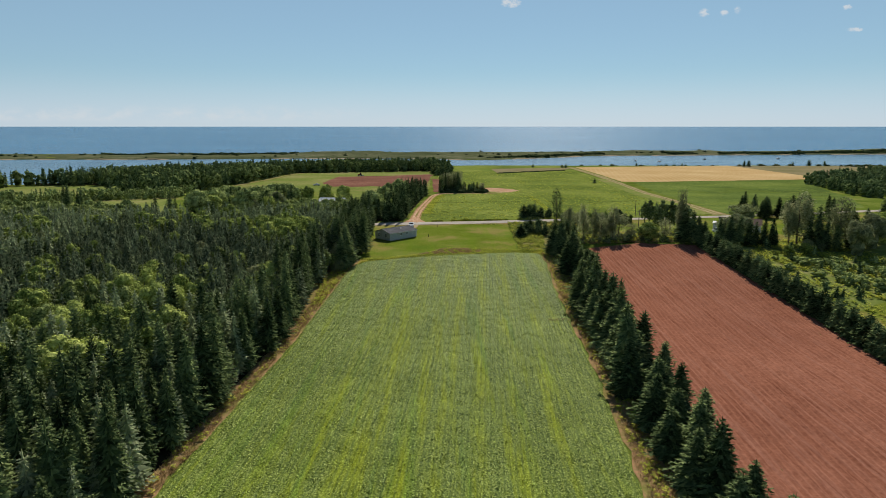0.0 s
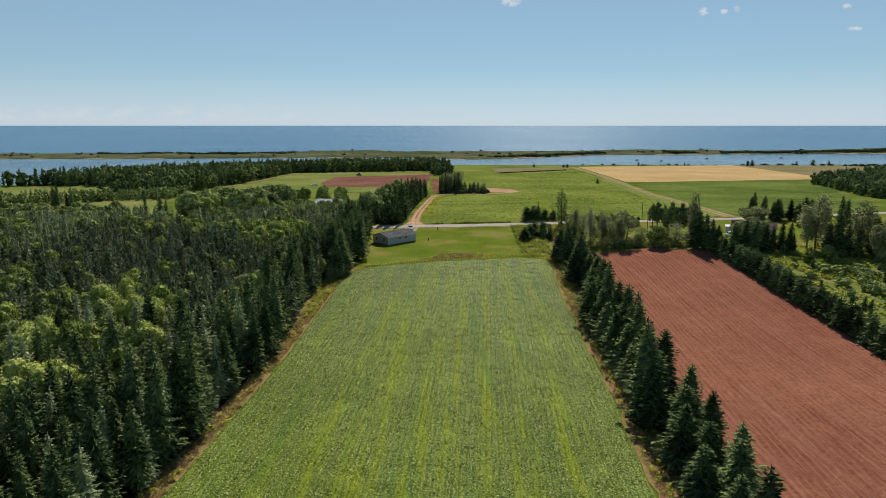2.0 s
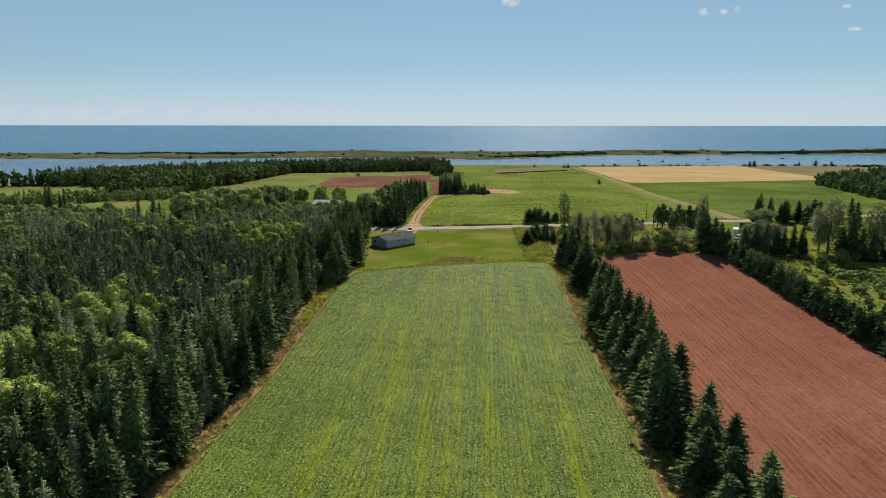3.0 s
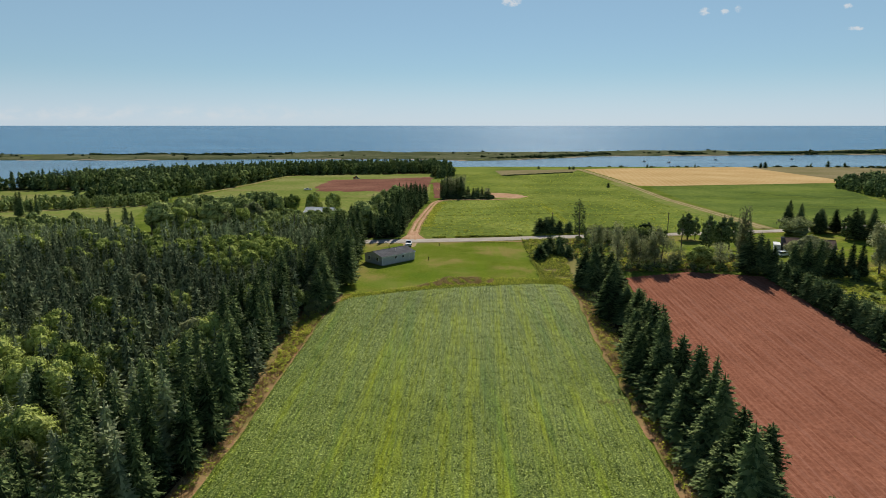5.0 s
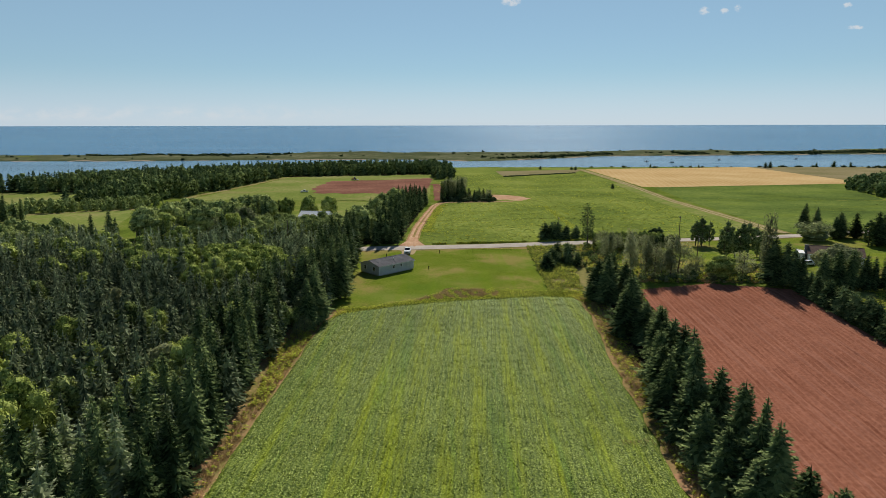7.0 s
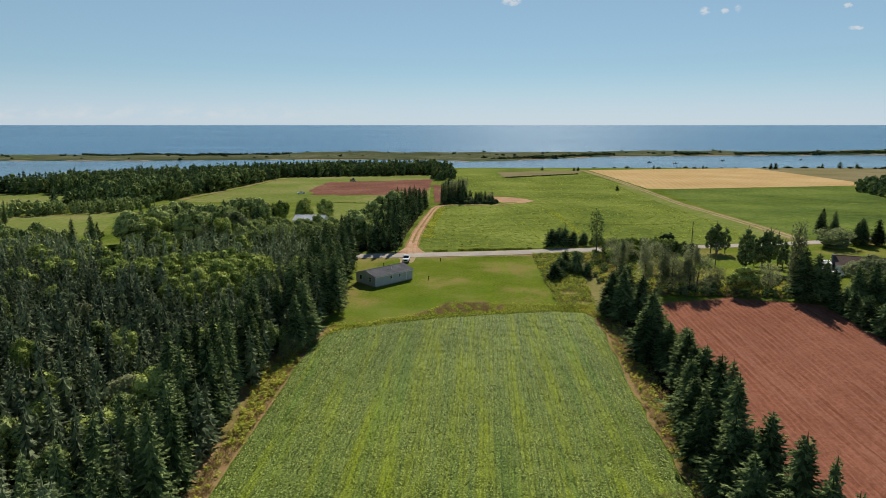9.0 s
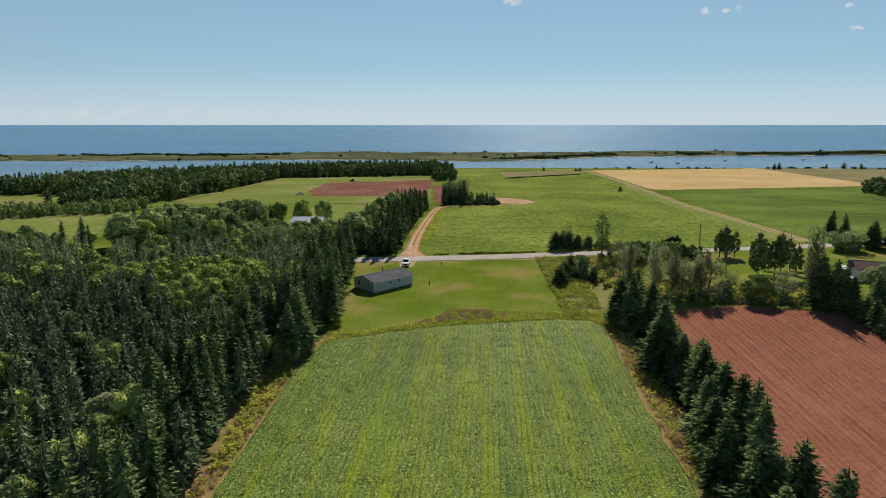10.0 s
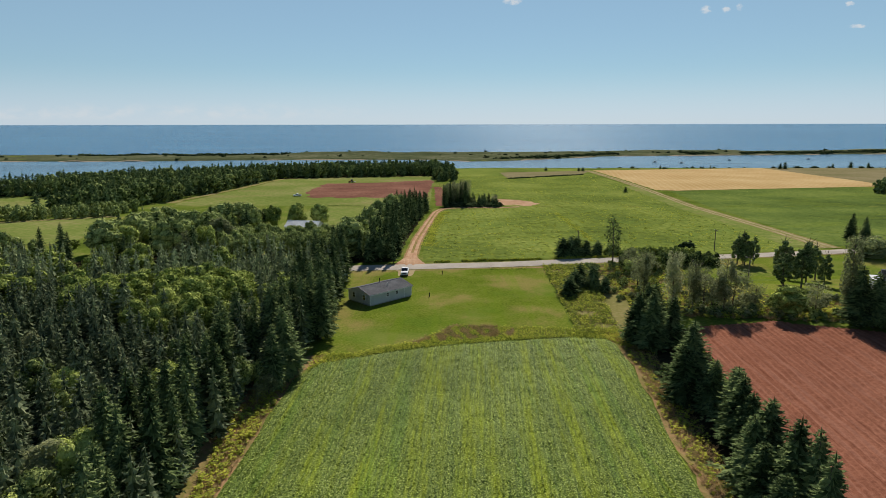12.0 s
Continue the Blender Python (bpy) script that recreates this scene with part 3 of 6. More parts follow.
field("weed_patch", [(185, 25.8), (250, 28)], [(185, 45), (250, 48)], [(20, 190), (50, 196)], [(20, 247), (50, 252)], M["lane_grass"], "overgrown patch of weeds and grass", "weeds", 16, 24, 0.07)
field("yard_lawn", [(205, 62), (262, 62), (300, 92)], [(205, 210), (262, 210), (300, 230)], [(60, 212), (90, 205), (120, 200), (210, 215)], [(60, 254), (82, 258), (126, 267), (160, 280), (210, 296)],
      M["lawn"], "mown lawn round the eastern farmhouse", "lawn", 24, 16, 0.06)
field("yard_lawn", [(80, 79), (140, 86)], [(80, 104), (140, 104)], [(70, 86), (110, 96)], [(70, 118), (86, 120), (110, 134)], M["lawn"], "mown grass path beside the spruce hedge", "lawn", 10, 10, 0.06)

field("rough_pasture", [(60, 76), (90, 80), (134, 84.5), (200, 91)], [(60, 150), (200, 190)], [(70, 62), (190, 70)], [(70, 200), (190, 214)], M["field_pale"], "rough pale pasture behind the spruce hedge", "pasture", 24, 30, 0.04)

# fields beyond the road
field("green_field", [(250, -7.5), (300, -8), (404, -2), (425, 2), (428, 33), (445, 48), (480, 36), (520, 6), (640, 6), (690, 12), (800, 16)], [(262, 122), (287, 123), (404, 133), (572, 143), (780, 152)], [(-10, 256.5), (18, 258), (48, 264), (82, 268), (126, 279)], [(-10, 760), (30, 832), (165, 815)],
      M["field_green"], "broad green field sloping to the lagoon", "field", 60, 110, 0.05)
field("hay_field", [(280, 131), (283, 134), (356, 142), (512, 159), (540, 162)], [(280, 200), (383, 255), (551, 318), (560, 330)], [(134, 284), (255, 330)], [(160, 523), (340, 556)],
      M["hay"], "green hay field beside the farm lane", "field", 40, 50, 0.05)
field("wheat_field", [(500, 152), (572, 154), (780, 164)], [(500, 338), (573, 347), (832, 375)], [(150, 530), (167, 526), (340, 559)], [(150, 775), (375, 830)], M["wheat"], "ripe golden grain field", "field", 40, 50, 0.12)
field("harrowed_field", [(640, 57), (730, 57)], [(690, 132), (770, 158)], [(57, 645), (140, 702)], [(57, 740), (165, 775)], M["harrowed"], "brown harrowed strip near the shore", "field", 20, 20, 0.1)
field("shore_meadow", [(560, 345), (832, 375)], [(560, 800), (832, 800)], [(340, 566), (800, 690)], [(340, 825), (800, 828)], M["harrowed"], "dull olive shore meadow", "field", 20, 20, 0.06)
field("pale_field", [(430, -160), (455, -162), (560, -150), (650, -146), (690, -146)], [(430, -10), (690, -10)], [(-170, 440), (0, 432)], [(-146, 648), (-10, 684)], M["field_pale"], "pale green cut field with bare edges", "field", 30, 40, 0.05)
field("far_red_field", [(470, -86), (521, -100), (594, -98), (640, -98)], [(470, -12), (640, -11)], [(-100, 482), (-12, 480)], [(-100, 590), (-60, 600), (-12, 628)], M["red_soil_hazed"], "distant ploughed red field", "ploughed field", 24, 24, 0.1, None, 3.0)
field("pale_field", [(410, -330), (490, -330)], [(410, -226), (438, -218), (483, -222)], [(-330, 392), (-216, 412)], [(-330, 486), (-200, 484)], M["field_pale"], "small pale pasture among trees", "field", 12, 12, 0.06)
field("pale_field", [(285, -215), (380, -250)], [(285, -132), (345, -152), (380, -168)], [(-250, 292), (-100, 290)], [(-260, 335), (-215, 348), (-165, 382)], M["field_pale"], "small pale pasture with dry edges", "field", 12, 12, 0.06)

# roads and tracks
TRACK = [(-11, 250), (-11.5, 262), (-11, 300), (-8.5, 350), (-5.5, 400), (-2, 420), (8, 423.5), (30, 424), (42, 430)]
LANE = [(129.5, 280), (134, 333), (139, 405), (145, 500), (147.5, 540), (152, 640), (157.5, 776)]
ribbon("dirt_track", TRACK, 4.6, M["dry_grass"], "red dirt farm track with a grassy middle", "track", 0.1, 90)
ribbon("lane_verge", [(122, 283), (127.5, 333), (133, 405), (139.5, 500), (143, 560)], 9.0, M["field_pale"], "mown pale green verge of the farm lane", "grass verge", 0.12, 60, 0.5)
ribbon("farm_lane", LANE, 8.0, M["lane_grass"], "pale two-rut farm lane with dry grass", "track", 0.1, 90)


def aside(line, off):
    pts = np.array(line, float)
    t = np.gradient(pts, axis=0)
    t /= np.linalg.norm(t, axis=1)[:, None]
    return np.stack([pts[:, 0] + t[:, 1] * off, pts[:, 1] - t[:, 0] * off], 1)


for off in (-1.0, 1.0):
    ribbon("wheel_rut", aside(TRACK, off), 1.15, M["dirt"], "worn bare wheel rut of the dirt track", "wheel rut", 0.2, 120, 0.07)
    ribbon("wheel_rut", aside(LANE, off * 1.5), 1.5, M["dirt_pale"], "worn pale wheel rut of the farm lane", "wheel rut", 0.2, 120, 0.15)
field("dirt_mouth", [(250, -16.5), (256, -14.6), (262, -13.2), (272, -12.8)], [(250, -5.5), (256, -7.6), (262, -9.3), (272, -9.8)], [(-18, 251), (-5, 252.5)], [(-18, 271), (-5, 271)], M["dirt"], "red dirt spread where the track meets the road", "bare ground", 12, 16, 0.16, None, 0.12)
ROAD = [(-320, 214), (-150, 234), (-25, 247.5), (18, 252), (48, 258), (82, 262.5), (126, 272), (151, 280), (210, 298), (330, 332)]
ribbon("road", ROAD, 6.6, M["asphalt"], "sun-bleached grey asphalt country road", "road", 0.22, 200, 0.1)
ribbon("road_shoulder", ROAD, 8.6, M["lane_grass"], "gravel and dry grass shoulder of the road", "road shoulder", 0.12, 200, 0.4)
field("bare_patch", [(425, 29), (480, 32)], [(426, 38), (436, 50), (446, 55), (458, 52), (470, 40)], [(28, 427), (38, 428), (56, 438)], [(28, 471), (40, 469), (56, 455)], M["dirt"], "bare red turning place", "bare ground", 34, 34, 0.09, None, 0.9)
field("bare_patch", [(436, -6), (560, -9)], [(436, -1), (480, 1), (560, -3)], [(-10, 434), (4, 436)], [(-10, 560), (4, 560)], M["red_soil_hazed"], "bare red strip beside the clump", "bare ground", 6, 20, 0.12, None, 1.2)
ribbon("field_edge", [(-262, 336), (-215, 349), (-165, 383)], 6.0, M["lane_grass"], "dry tan edge of the small pasture", "grass verge", 0.16, 30, 1.0)
ribbon("field_edge", [(-168, 452), (-156, 545), (-148, 646), (-80, 666), (-8, 682)], 5.0, M["lane_grass"], "dry tan strip round the pale field", "grass verge", 0.14, 60, 1.2)


# ---- trees ----
def dome(H, R, low=0.0, n=7, seed=0, cone=False):
    """Dense dark heart of a crown, lumpy and closed."""
    rng = np.random.default_rng(seed + 900)
    prof = [(0.0, 0.72), (0.3, 1.0), (0.7, 0.72)] if not cone else [(0.0, 0.85), (0.25, 0.9), (0.65, 0.42)]
    rings = [[(R * r * k * np.cos(2 * np.pi * j / n + i), R * r * k * np.sin(2 * np.pi * j / n + i), H * (low + (1 - low) * t)) for j in range(n) for k in (rng.uniform(0.8, 1.15),)] for i, (t, r) in enumerate(prof)]
    V = []
    for a, b in zip(rings, rings[1:]):
        for j in range(n):
            V += [a[j], a[(j + 1) % n], b[(j + 1) % n], a[j], b[(j + 1) % n], b[j]]
    for j in range(n):
        V += [rings[-1][j], rings[-1][(j + 1) % n], (0, 0, H)]
    return np.array(V)


def spruce_arrays(seed, H=12.0, R=2.8, boughs=150, tufts=10, size=1.0, power=0.75, layers=16, points=8):
    """Crown of a spruce: jagged tiers of drooping boughs with small needle tufts at their ends. Returns vertices and triangles."""
    rng = np.random.default_rng(seed)
    t = ((np.arange(boughs) + rng.random(boughs)) / boughs) ** 1.2 * 0.97
    levels = max(5, round(H / 0.62))
    t = 0.6 * (np.floor(t * levels) + 0.5) / levels + 0.4 * t
    a = np.arange(boughs) * 2.39996 + rng.uniform(-0.5, 0.5, boughs)
    lump = 1 + 0.13 * np.sin(2 * a + 8 * t + seed) + 0.1 * np.sin(3 * a - 13 * t + 2 * seed)
    ln = R * np.minimum(1, (t + 0.14) * 3.4) * (1 - t) ** power * lump * rng.uniform(0.72, 1.14, boughs) + 0.1
    rise = 0.5 * t - 0.26 + rng.uniform(-0.1, 0.1, boughs)
    lean = rng.uniform(-0.3, 0.3, 2)
    k = np.repeat(np.arange(boughs), tufts)
    n = len(k)
    u = 0.5 + 0.56 * np.sqrt(rng.random(n))
    side = rng.normal(0, 1, n) * (0.24 * ln[k] * np.clip(1.12 - u, 0.05, 1) + 0.05)
    ca, sa = np.cos(a[k]), np.sin(a[k])
    p = np.stack([lean[0] * t[k] + ca * u * ln[k] - sa * side, lean[1] * t[k] + sa * u * ln[k] + ca * side,
                  H * (0.05 + 0.94 * t[k]) + ln[k] * (rise[k] * u + 0.12 * u ** 3) - 0.35 * np.abs(side) + rng.normal(0, 0.05, n)], 1)
    b = a[k] + np.sign(side) * rng.uniform(0.0, 1.1, n)
    way = np.stack([np.cos(b), np.sin(b), rise[k] + rng.uniform(-0.35, 0.4, n)], 1)
    way /= np.linalg.norm(way, axis=1)[:, None]
    flat = np.cross(np.stack([rng.normal(0, 0.5, n) + 0.3 * ca, rng.normal(0, 0.5, n) + 0.3 * sa, np.ones(n)], 1), way)
    flat /= np.linalg.norm(flat, axis=1)[:, None]
    z = (size * (0.15 + 0.05 * ln[k]) * rng.uniform(0.7, 1.35, n))[:, None]
    V = np.stack([p - way * z * 0.7 - flat * z * 0.5, p - way * z * 0.7 + flat * z * 0.5, p + way * z * 1.1], 1).reshape(-1, 3)
    q = np.arange(8)
    top = np.stack([[(lean[0], lean[1], H * 0.9), (lean[0] + 0.09 * np.cos(j * 0.8), lean[1] + 0.09 * np.sin(j * 0.8), H * 0.92), (lean[0], lean[1], H * 1.02)] for j in q]).reshape(-1, 3)
    V = np.concatenate([V, top])
    tiers = []
    for j in range(layers):
        tj = 0.04 + 0.9 * j / layers
        n2 = 2 * points
        an = 2 * np.pi * (np.arange(n2) + rng.uniform(-0.3, 0.3, n2)) / n2 + 1.7 * j
        lj = 1 + 0.13 * np.sin(2 * an + 8 * tj + seed) + 0.1 * np.sin(3 * an - 13 * tj + 2 * seed)
        r = (R * min(1, (tj + 0.14) * 3.4) * (1 - tj) ** power * lj + 0.06) * np.where(np.arange(n2) % 2, 0.58, 0.95) * rng.uniform(0.8, 1.08, n2)
        zj = H * (0.05 + 0.94 * tj)
        c = np.array((lean[0] * tj, lean[1] * tj, 0))
        rim = c + np.stack([r * np.cos(an), r * np.sin(an), zj + r * (0.45 * tj - 0.3) + rng.uniform(-0.12, 0.12, n2)], 1)
        apex = np.broadcast_to(c + (0, 0, zj + 0.8 * H / layers), rim.shape)
        tiers.append(np.stack([apex, rim, np.roll(rim, -1, 0)], 1).reshape(-1, 3))
    V = np.concatenate([V] + tiers)
    return V, np.arange(len(V)).reshape(-1, 3)


def round_arrays(seed, H=10.0, R=3.2, low=0.2, lobes=14, leaves=900, size=0.3, heart=0.55, puff=(0.32, 0.55)):
    """Crown of a broad-leaved tree as rounded heaps of leaves, lit on their upper sides. Returns vertices and triangles."""
    rng = np.random.default_rng(seed)
    g = np.arange(lobes) + 0.5
    cz = np.clip(1 - 1.5 * g / lobes + rng.normal(0, 0.12, lobes), -0.6, 0.98)
    ang = 2.39996 * g + rng.normal(0, 0.35, lobes)
    flat = np.sqrt(1 - cz ** 2)
    half, mid = H * (1 - low) / 2, H * (1 + low) / 2
    ctr = np.stack([np.cos(ang) * flat * R, np.sin(ang) * flat * R, cz * half], 1) * 0.66 * rng.uniform(0.75, 1.12, (lobes, 1))
    rad = rng.uniform(*puff, lobes) * min(R, half)
    tries = leaves * 3
    w = rng.choice(lobes, tries, p=rad ** 2 / (rad ** 2).sum())
    d = rng.normal(0, 1, (tries, 3))
    d[:, 2] = d[:, 2] * 0.9 + 0.2
    d /= np.linalg.norm(d, axis=1)[:, None]
    p = ctr[w] + d * (rad[w] * rng.uniform(0.82, 1.1, tries))[:, None]
    gap = np.linalg.norm(p[:, None, :] - ctr[None], axis=2) / rad[None]
    gap[np.arange(tries), w] = 9
    ok = np.flatnonzero(gap.min(1) > 0.86)[:leaves]
    p, d = p[ok], d[ok]
    p[:, 2] = np.maximum(p[:, 2] + mid, H * low * 0.5)
    n = len(p)
    a = np.cross(d, rng.normal(0, 1, (n, 3))) + 0.25 * rng.normal(0, 1, (n, 3))
    a /= np.linalg.norm(a, axis=1)[:, None]
    b = np.cross(a, d + rng.normal(0, 0.3, d.shape))
    b /= np.linalg.norm(b, axis=1)[:, None]
    z = size * rng.uniform(0.6, 1.4, (n, 1))
    V = np.stack([p - a * z, p + a * z * 0.6 - b * z * 0.8, p + a * z * 0.6 + b * z * 0.75], 1).reshape(-1, 3)
    if heart:
        heaps = []
        for c, r in zip(ctr, rad):
            rings = [[c + r * 0.84 * rng.uniform(0.86, 1.1) * np.array((np.cos(x) * np.cos(e), np.sin(x) * np.cos(e), np.sin(e))) for x in (2 * np.pi * (i + rng.uniform(-0.2, 0.2)) / 6 for i in range(6))] for e in (-0.75, 0.1, 0.85)]
            for lo, hi in zip(rings, rings[1:]):
                for i in range(6):
                    heaps += [lo[i], lo[(i + 1) % 6], hi[(i + 1) % 6], lo[i], hi[(i + 1) % 6], hi[i]]
            for i in range(6):
                heaps += [rings[2][i], rings[2][(i + 1) % 6], c + (0, 0, r * 0.88)]
        heaps = np.array(heaps) + (0, 0, mid)
        heaps[:, 2] = np.maximum(heaps[:, 2], 0.1)
        V = np.concatenate([V, heaps, dome(H * 0.7, R * heart, low * 0.5, 6, seed)])
    return V, np.arange(len(V)).reshape(-1, 3)


def leaf_arrays(seed, H=9.0, R=2.6, low=0.25, lobes=9, leaves=420, size=0.42, spread=1.0, flat=0.0, heart=0.0):
    """Crown of a broad-leaved tree: leaf sprays on uneven lobes. Returns vertices and triangles."""
    rng = np.random.default_rng(seed)
    c = rng.normal(0, 1, (lobes, 3))
    c /= np.linalg.norm(c, axis=1)[:, None]
    mid, half = H * (1 + low) / 2, H * (1 - low) / 2
    ctr = c * np.array([R * 0.62, R * 0.62, half * 0.62]) * rng.uniform(0.6, 1.1, (lobes, 1)) * spread
    rad = rng.uniform(0.36, 0.58, lobes)
    which = rng.integers(0, lobes, leaves)
    d = rng.normal(0, 1, (leaves, 3))
    d[:, 2] = d[:, 2] * 0.9 + 0.25
    d /= np.linalg.norm(d, axis=1)[:, None]
    p = ctr[which] + d * rad[which][:, None] * np.array([R, R, half * 0.9]) * rng.uniform(0.55, 1.05, (leaves, 1))
    p[:, 2] = np.maximum(p[:, 2] + mid, H * low * 0.6)
    a = rng.normal(0, 1, (leaves, 3)) + d * 0.2
    a -= 0.75 * (a * d).sum(1)[:, None] * d * (1 - flat)
    a[:, 2] *= 0.8 * (1 - flat)
    a /= np.linalg.norm(a, axis=1)[:, None]
    b = np.cross(a, (d + rng.normal(0, 0.35, d.shape)) * (1 - flat) + np.array([0, 0, 1.2 * flat]))
    b /= np.linalg.norm(b, axis=1)[:, None]
    s = size * rng.uniform(0.6, 1.4, (leaves, 1))
    V = np.stack([p - a * s, p + a * s * 0.6 - b * s * 0.8, p + a * s * 0.6 + b * s * 0.75], 1).reshape(-1, 3)
    if heart:
        V = np.concatenate([V, dome(H * 0.74, R * heart, max(low, 0.06), 6, seed)])
    return V, np.arange(len(V)).reshape(-1, 3)


def bush_arrays(seed, H=2.0, R=1.5, leaves=40, size=0.5, cone=False, heart=0.0):
    """A low dome of leaves that reaches the ground."""
    rng = np.random.default_rng(seed)
    a, r = rng.uniform(0, 6.283, leaves), np.sqrt(rng.random(leaves))
    p = np.stack([R * r * np.cos(a), R * r * np.sin(a), H * ((1.03 - r) if cone else np.sqrt(1.02 - r ** 2)) * rng.uniform(0.25 if cone else 0.08, 1.05, leaves)], 1)
    q = rng.normal(0, 1, (leaves, 3))
    q[:, 2] *= 0.5
    q /= np.linalg.norm(q, axis=1)[:, None]
    o = np.cross(q, p + rng.normal(0, 0.4, p.shape))
    o /= np.linalg.norm(o, axis=1)[:, None]
    s = size * rng.uniform(0.7, 1.4, (leaves, 1))
    V = np.stack([p - q * s, p + q * s * 0.6 - o * s * 0.8, p + q * s * 0.6 + o * s * 0.8], 1).reshape(-1, 3)
    if heart:
        V = np.concatenate([V, dome(H * 0.86, R * heart, 0.0, 7, seed, cone)])
    return V, np.arange(len(V)).reshape(-1, 3)


def trunk_mesh(H, r, limbs, seed, top=0.9, reach=1.4):
    rng = random.Random(seed)
    bm = bmesh.new()
    bend = [(rng.uniform(-0.15, 0.15), rng.uniform(-0.15, 0.15)) for _ in range(4)]
    pts = [(0, 0, -0.3)] + [(bend[i][0], bend[i][1], H * top * (i + 1) / 4) for i in range(4)]
    for i in range(4):
        tube(bm, pts[i], pts[i + 1], r * (1 - i * 0.22), r * (1 - (i + 1) * 0.22), 6)
    for i in range(limbs):
        z = H * rng.uniform(0.3, top * 0.9)
        a = rng.uniform(0, 7)
        q = (math.cos(a) * reach * rng.uniform(0.6, 1.1), math.sin(a) * reach * rng.uniform(0.6, 1.1), z + H * rng.uniform(0.06, 0.16))
        tube(bm, (0, 0, z), q, r * 0.32, r * 0.08, 4)
    me = bpy.data.meshes.new("trunk")
    bm.to_mesh(me)
    bm.free()
    return me


def tree_model(name, crown, trunk, leaf, label, category, group):
    """One tree with its parts, parked at the origin; copies are set out from it."""
    ob = thing(name, Matrix(), label, category, group)
    part("crown", mesh_np("crown", *crown, [leaf]), None, ob)
    part("trunk", trunk, M["bark"], ob)
    return ob


def plant(model, x, y, s=1.0, wide=1.0, turn=None, label="", rng=random.Random(5)):
    x, y = (float(v) for v in seat(x, y))
    z = float(lie(x, y))
    m = Matrix.LocRotScale((x, y, z), Euler((rng.uniform(-0.03, 0.03), rng.uniform(-0.03, 0.03), rng.uniform(0, 6.28) if turn is None else turn)), (s * wide, s * wide, s))
    ob = copy_thing(model, m)
    if label:
        ob["label"] = label
    return ob


def drop(model):
    for o in (*model.children_recursive, model):
        bpy.data.objects.remove(o)


def scatter(x0, x1, y0, y1, gap, keep, seed, jitter=0.42):
    """Uneven planting on a loose grid."""
    rng = np.random.default_rng(seed)
    X, Y = np.meshgrid(np.arange(x0, x1, gap), np.arange(y0, y1, gap))
    X = X + (np.arange(X.shape[0])[:, None] % 2) * gap / 2
    P = np.stack([X.ravel(), Y.ravel()], 1) + rng.uniform(-jitter, jitter, (X.size, 2)) * gap
    ok = np.array([keep(x, y) for x, y in P], bool) if len(P) else np.zeros(0, bool)
    return P[ok]


def mass(name, P, templates, heights, mats, label, category, seed, wide=(0.85, 1.15), sink=0.0, roll=0.0):
    """Many plants joined into one piece: each a turned and scaled template (vertices, triangles, material slot)."""
    rng = np.random.default_rng(seed)
    Vs, Fs, Is, base = [], [], [], 0
    if not len(P):
        return None
    P = np.stack(seat(P[:, 0], P[:, 1]), 1)
    Z = lie(P[:, 0], P[:, 1])
    for (x, y), z in zip(P, Z):
        V, F, slot, H = templates[rng.integers(len(templates))]
        s = rng.uniform(*heights) / H * (1 + roll * float(wave_sum(x, y, 41, 22)))
        k = s * rng.uniform(*wide)
        a = rng.uniform(0, 6.283)
        ca, sa = np.cos(a) * k, np.sin(a) * k
        W = np.empty((len(V), 3), np.float32)
        W[:, 0] = x + V[:, 0] * ca - V[:, 1] * sa
        W[:, 1] = y + V[:, 0] * sa + V[:, 1] * ca
        W[:, 2] = z - sink + V[:, 2] * s
        Vs.append(W)
        Fs.append(F + base)
        Is.append(np.full(len(F), slot))
        base += len(V)
    ob = new(name, mesh_np(name, np.concatenate(Vs), np.concatenate(Fs), mats, np.concatenate(Is)))
    return tagged(ob, label, category, kind="stuff")


def with_trunk(crown, H, r, slot_leaf=0, slot_bark=1):
    """A template of crown alone with a thin stem joined on."""
    V, F = crown
    n, i = 4, len(V)
    ring = [(r * math.cos(2 * math.pi * j / n), r * math.sin(2 * math.pi * j / n)) for j in range(n)]
    W = [(x, y, -0.2) for x, y in ring] + [(0, 0, H * 0.8)]
    G = [(i + j, i + (j + 1) % n, i + n) for j in range(n)]
    return np.concatenate([V, W]), np.concatenate([F, G]), np.concatenate([np.full(len(F), slot_leaf), np.full(n, slot_bark)]), H


SPRUCE = [tree_model("spruce_tree", spruce_arrays(s, 12, rr, 160, 9, 0.9, 0.8, 22, 10), trunk_mesh(12, 0.17, 0, s), M["spruce"],
                     "tall dark green spruce at the edge of the wood", "tree", "spruces of the wood") for s, rr in ((1, 2.4), (2, 2.8), (3, 2.2), (4, 2.6))]
SHORT = [tree_model("hedge_spruce", spruce_arrays(s, 6, 2.2, 80, 8, 0.85, 0.6, 10, 8), trunk_mesh(6, 0.12, 0, s), M["spruce"],
                    "bushy young spruce in a clipped-looking hedge row", "tree", "spruces of the field hedge") for s in (11, 12, 13)]
BROAD = [tree_model("broadleaf_tree", round_arrays(s, 9, 3.1, 0.08, 24, 2300, 0.15, 0.5, (0.26, 0.46)), trunk_mesh(9, 0.16, 7, s), M["broadleaf"],
                    "bright green broad-leaved tree with a rounded crown", "tree", "broad-leaved trees") for s in (21, 22, 23)]
DULL = [tree_model("broadleaf_tree", round_arrays(s, 8, 2.6, 0.08, 22, 2000, 0.14, 0.5, (0.26, 0.46)), trunk_mesh(8, 0.15, 7, s), M[leaf],
                   "dull green broad-leaved tree with a rounded crown", "tree", "broad-leaved trees") for s, leaf in ((24, "darkleaf"), (25, "greyleaf"), (26, "darkleaf"))]
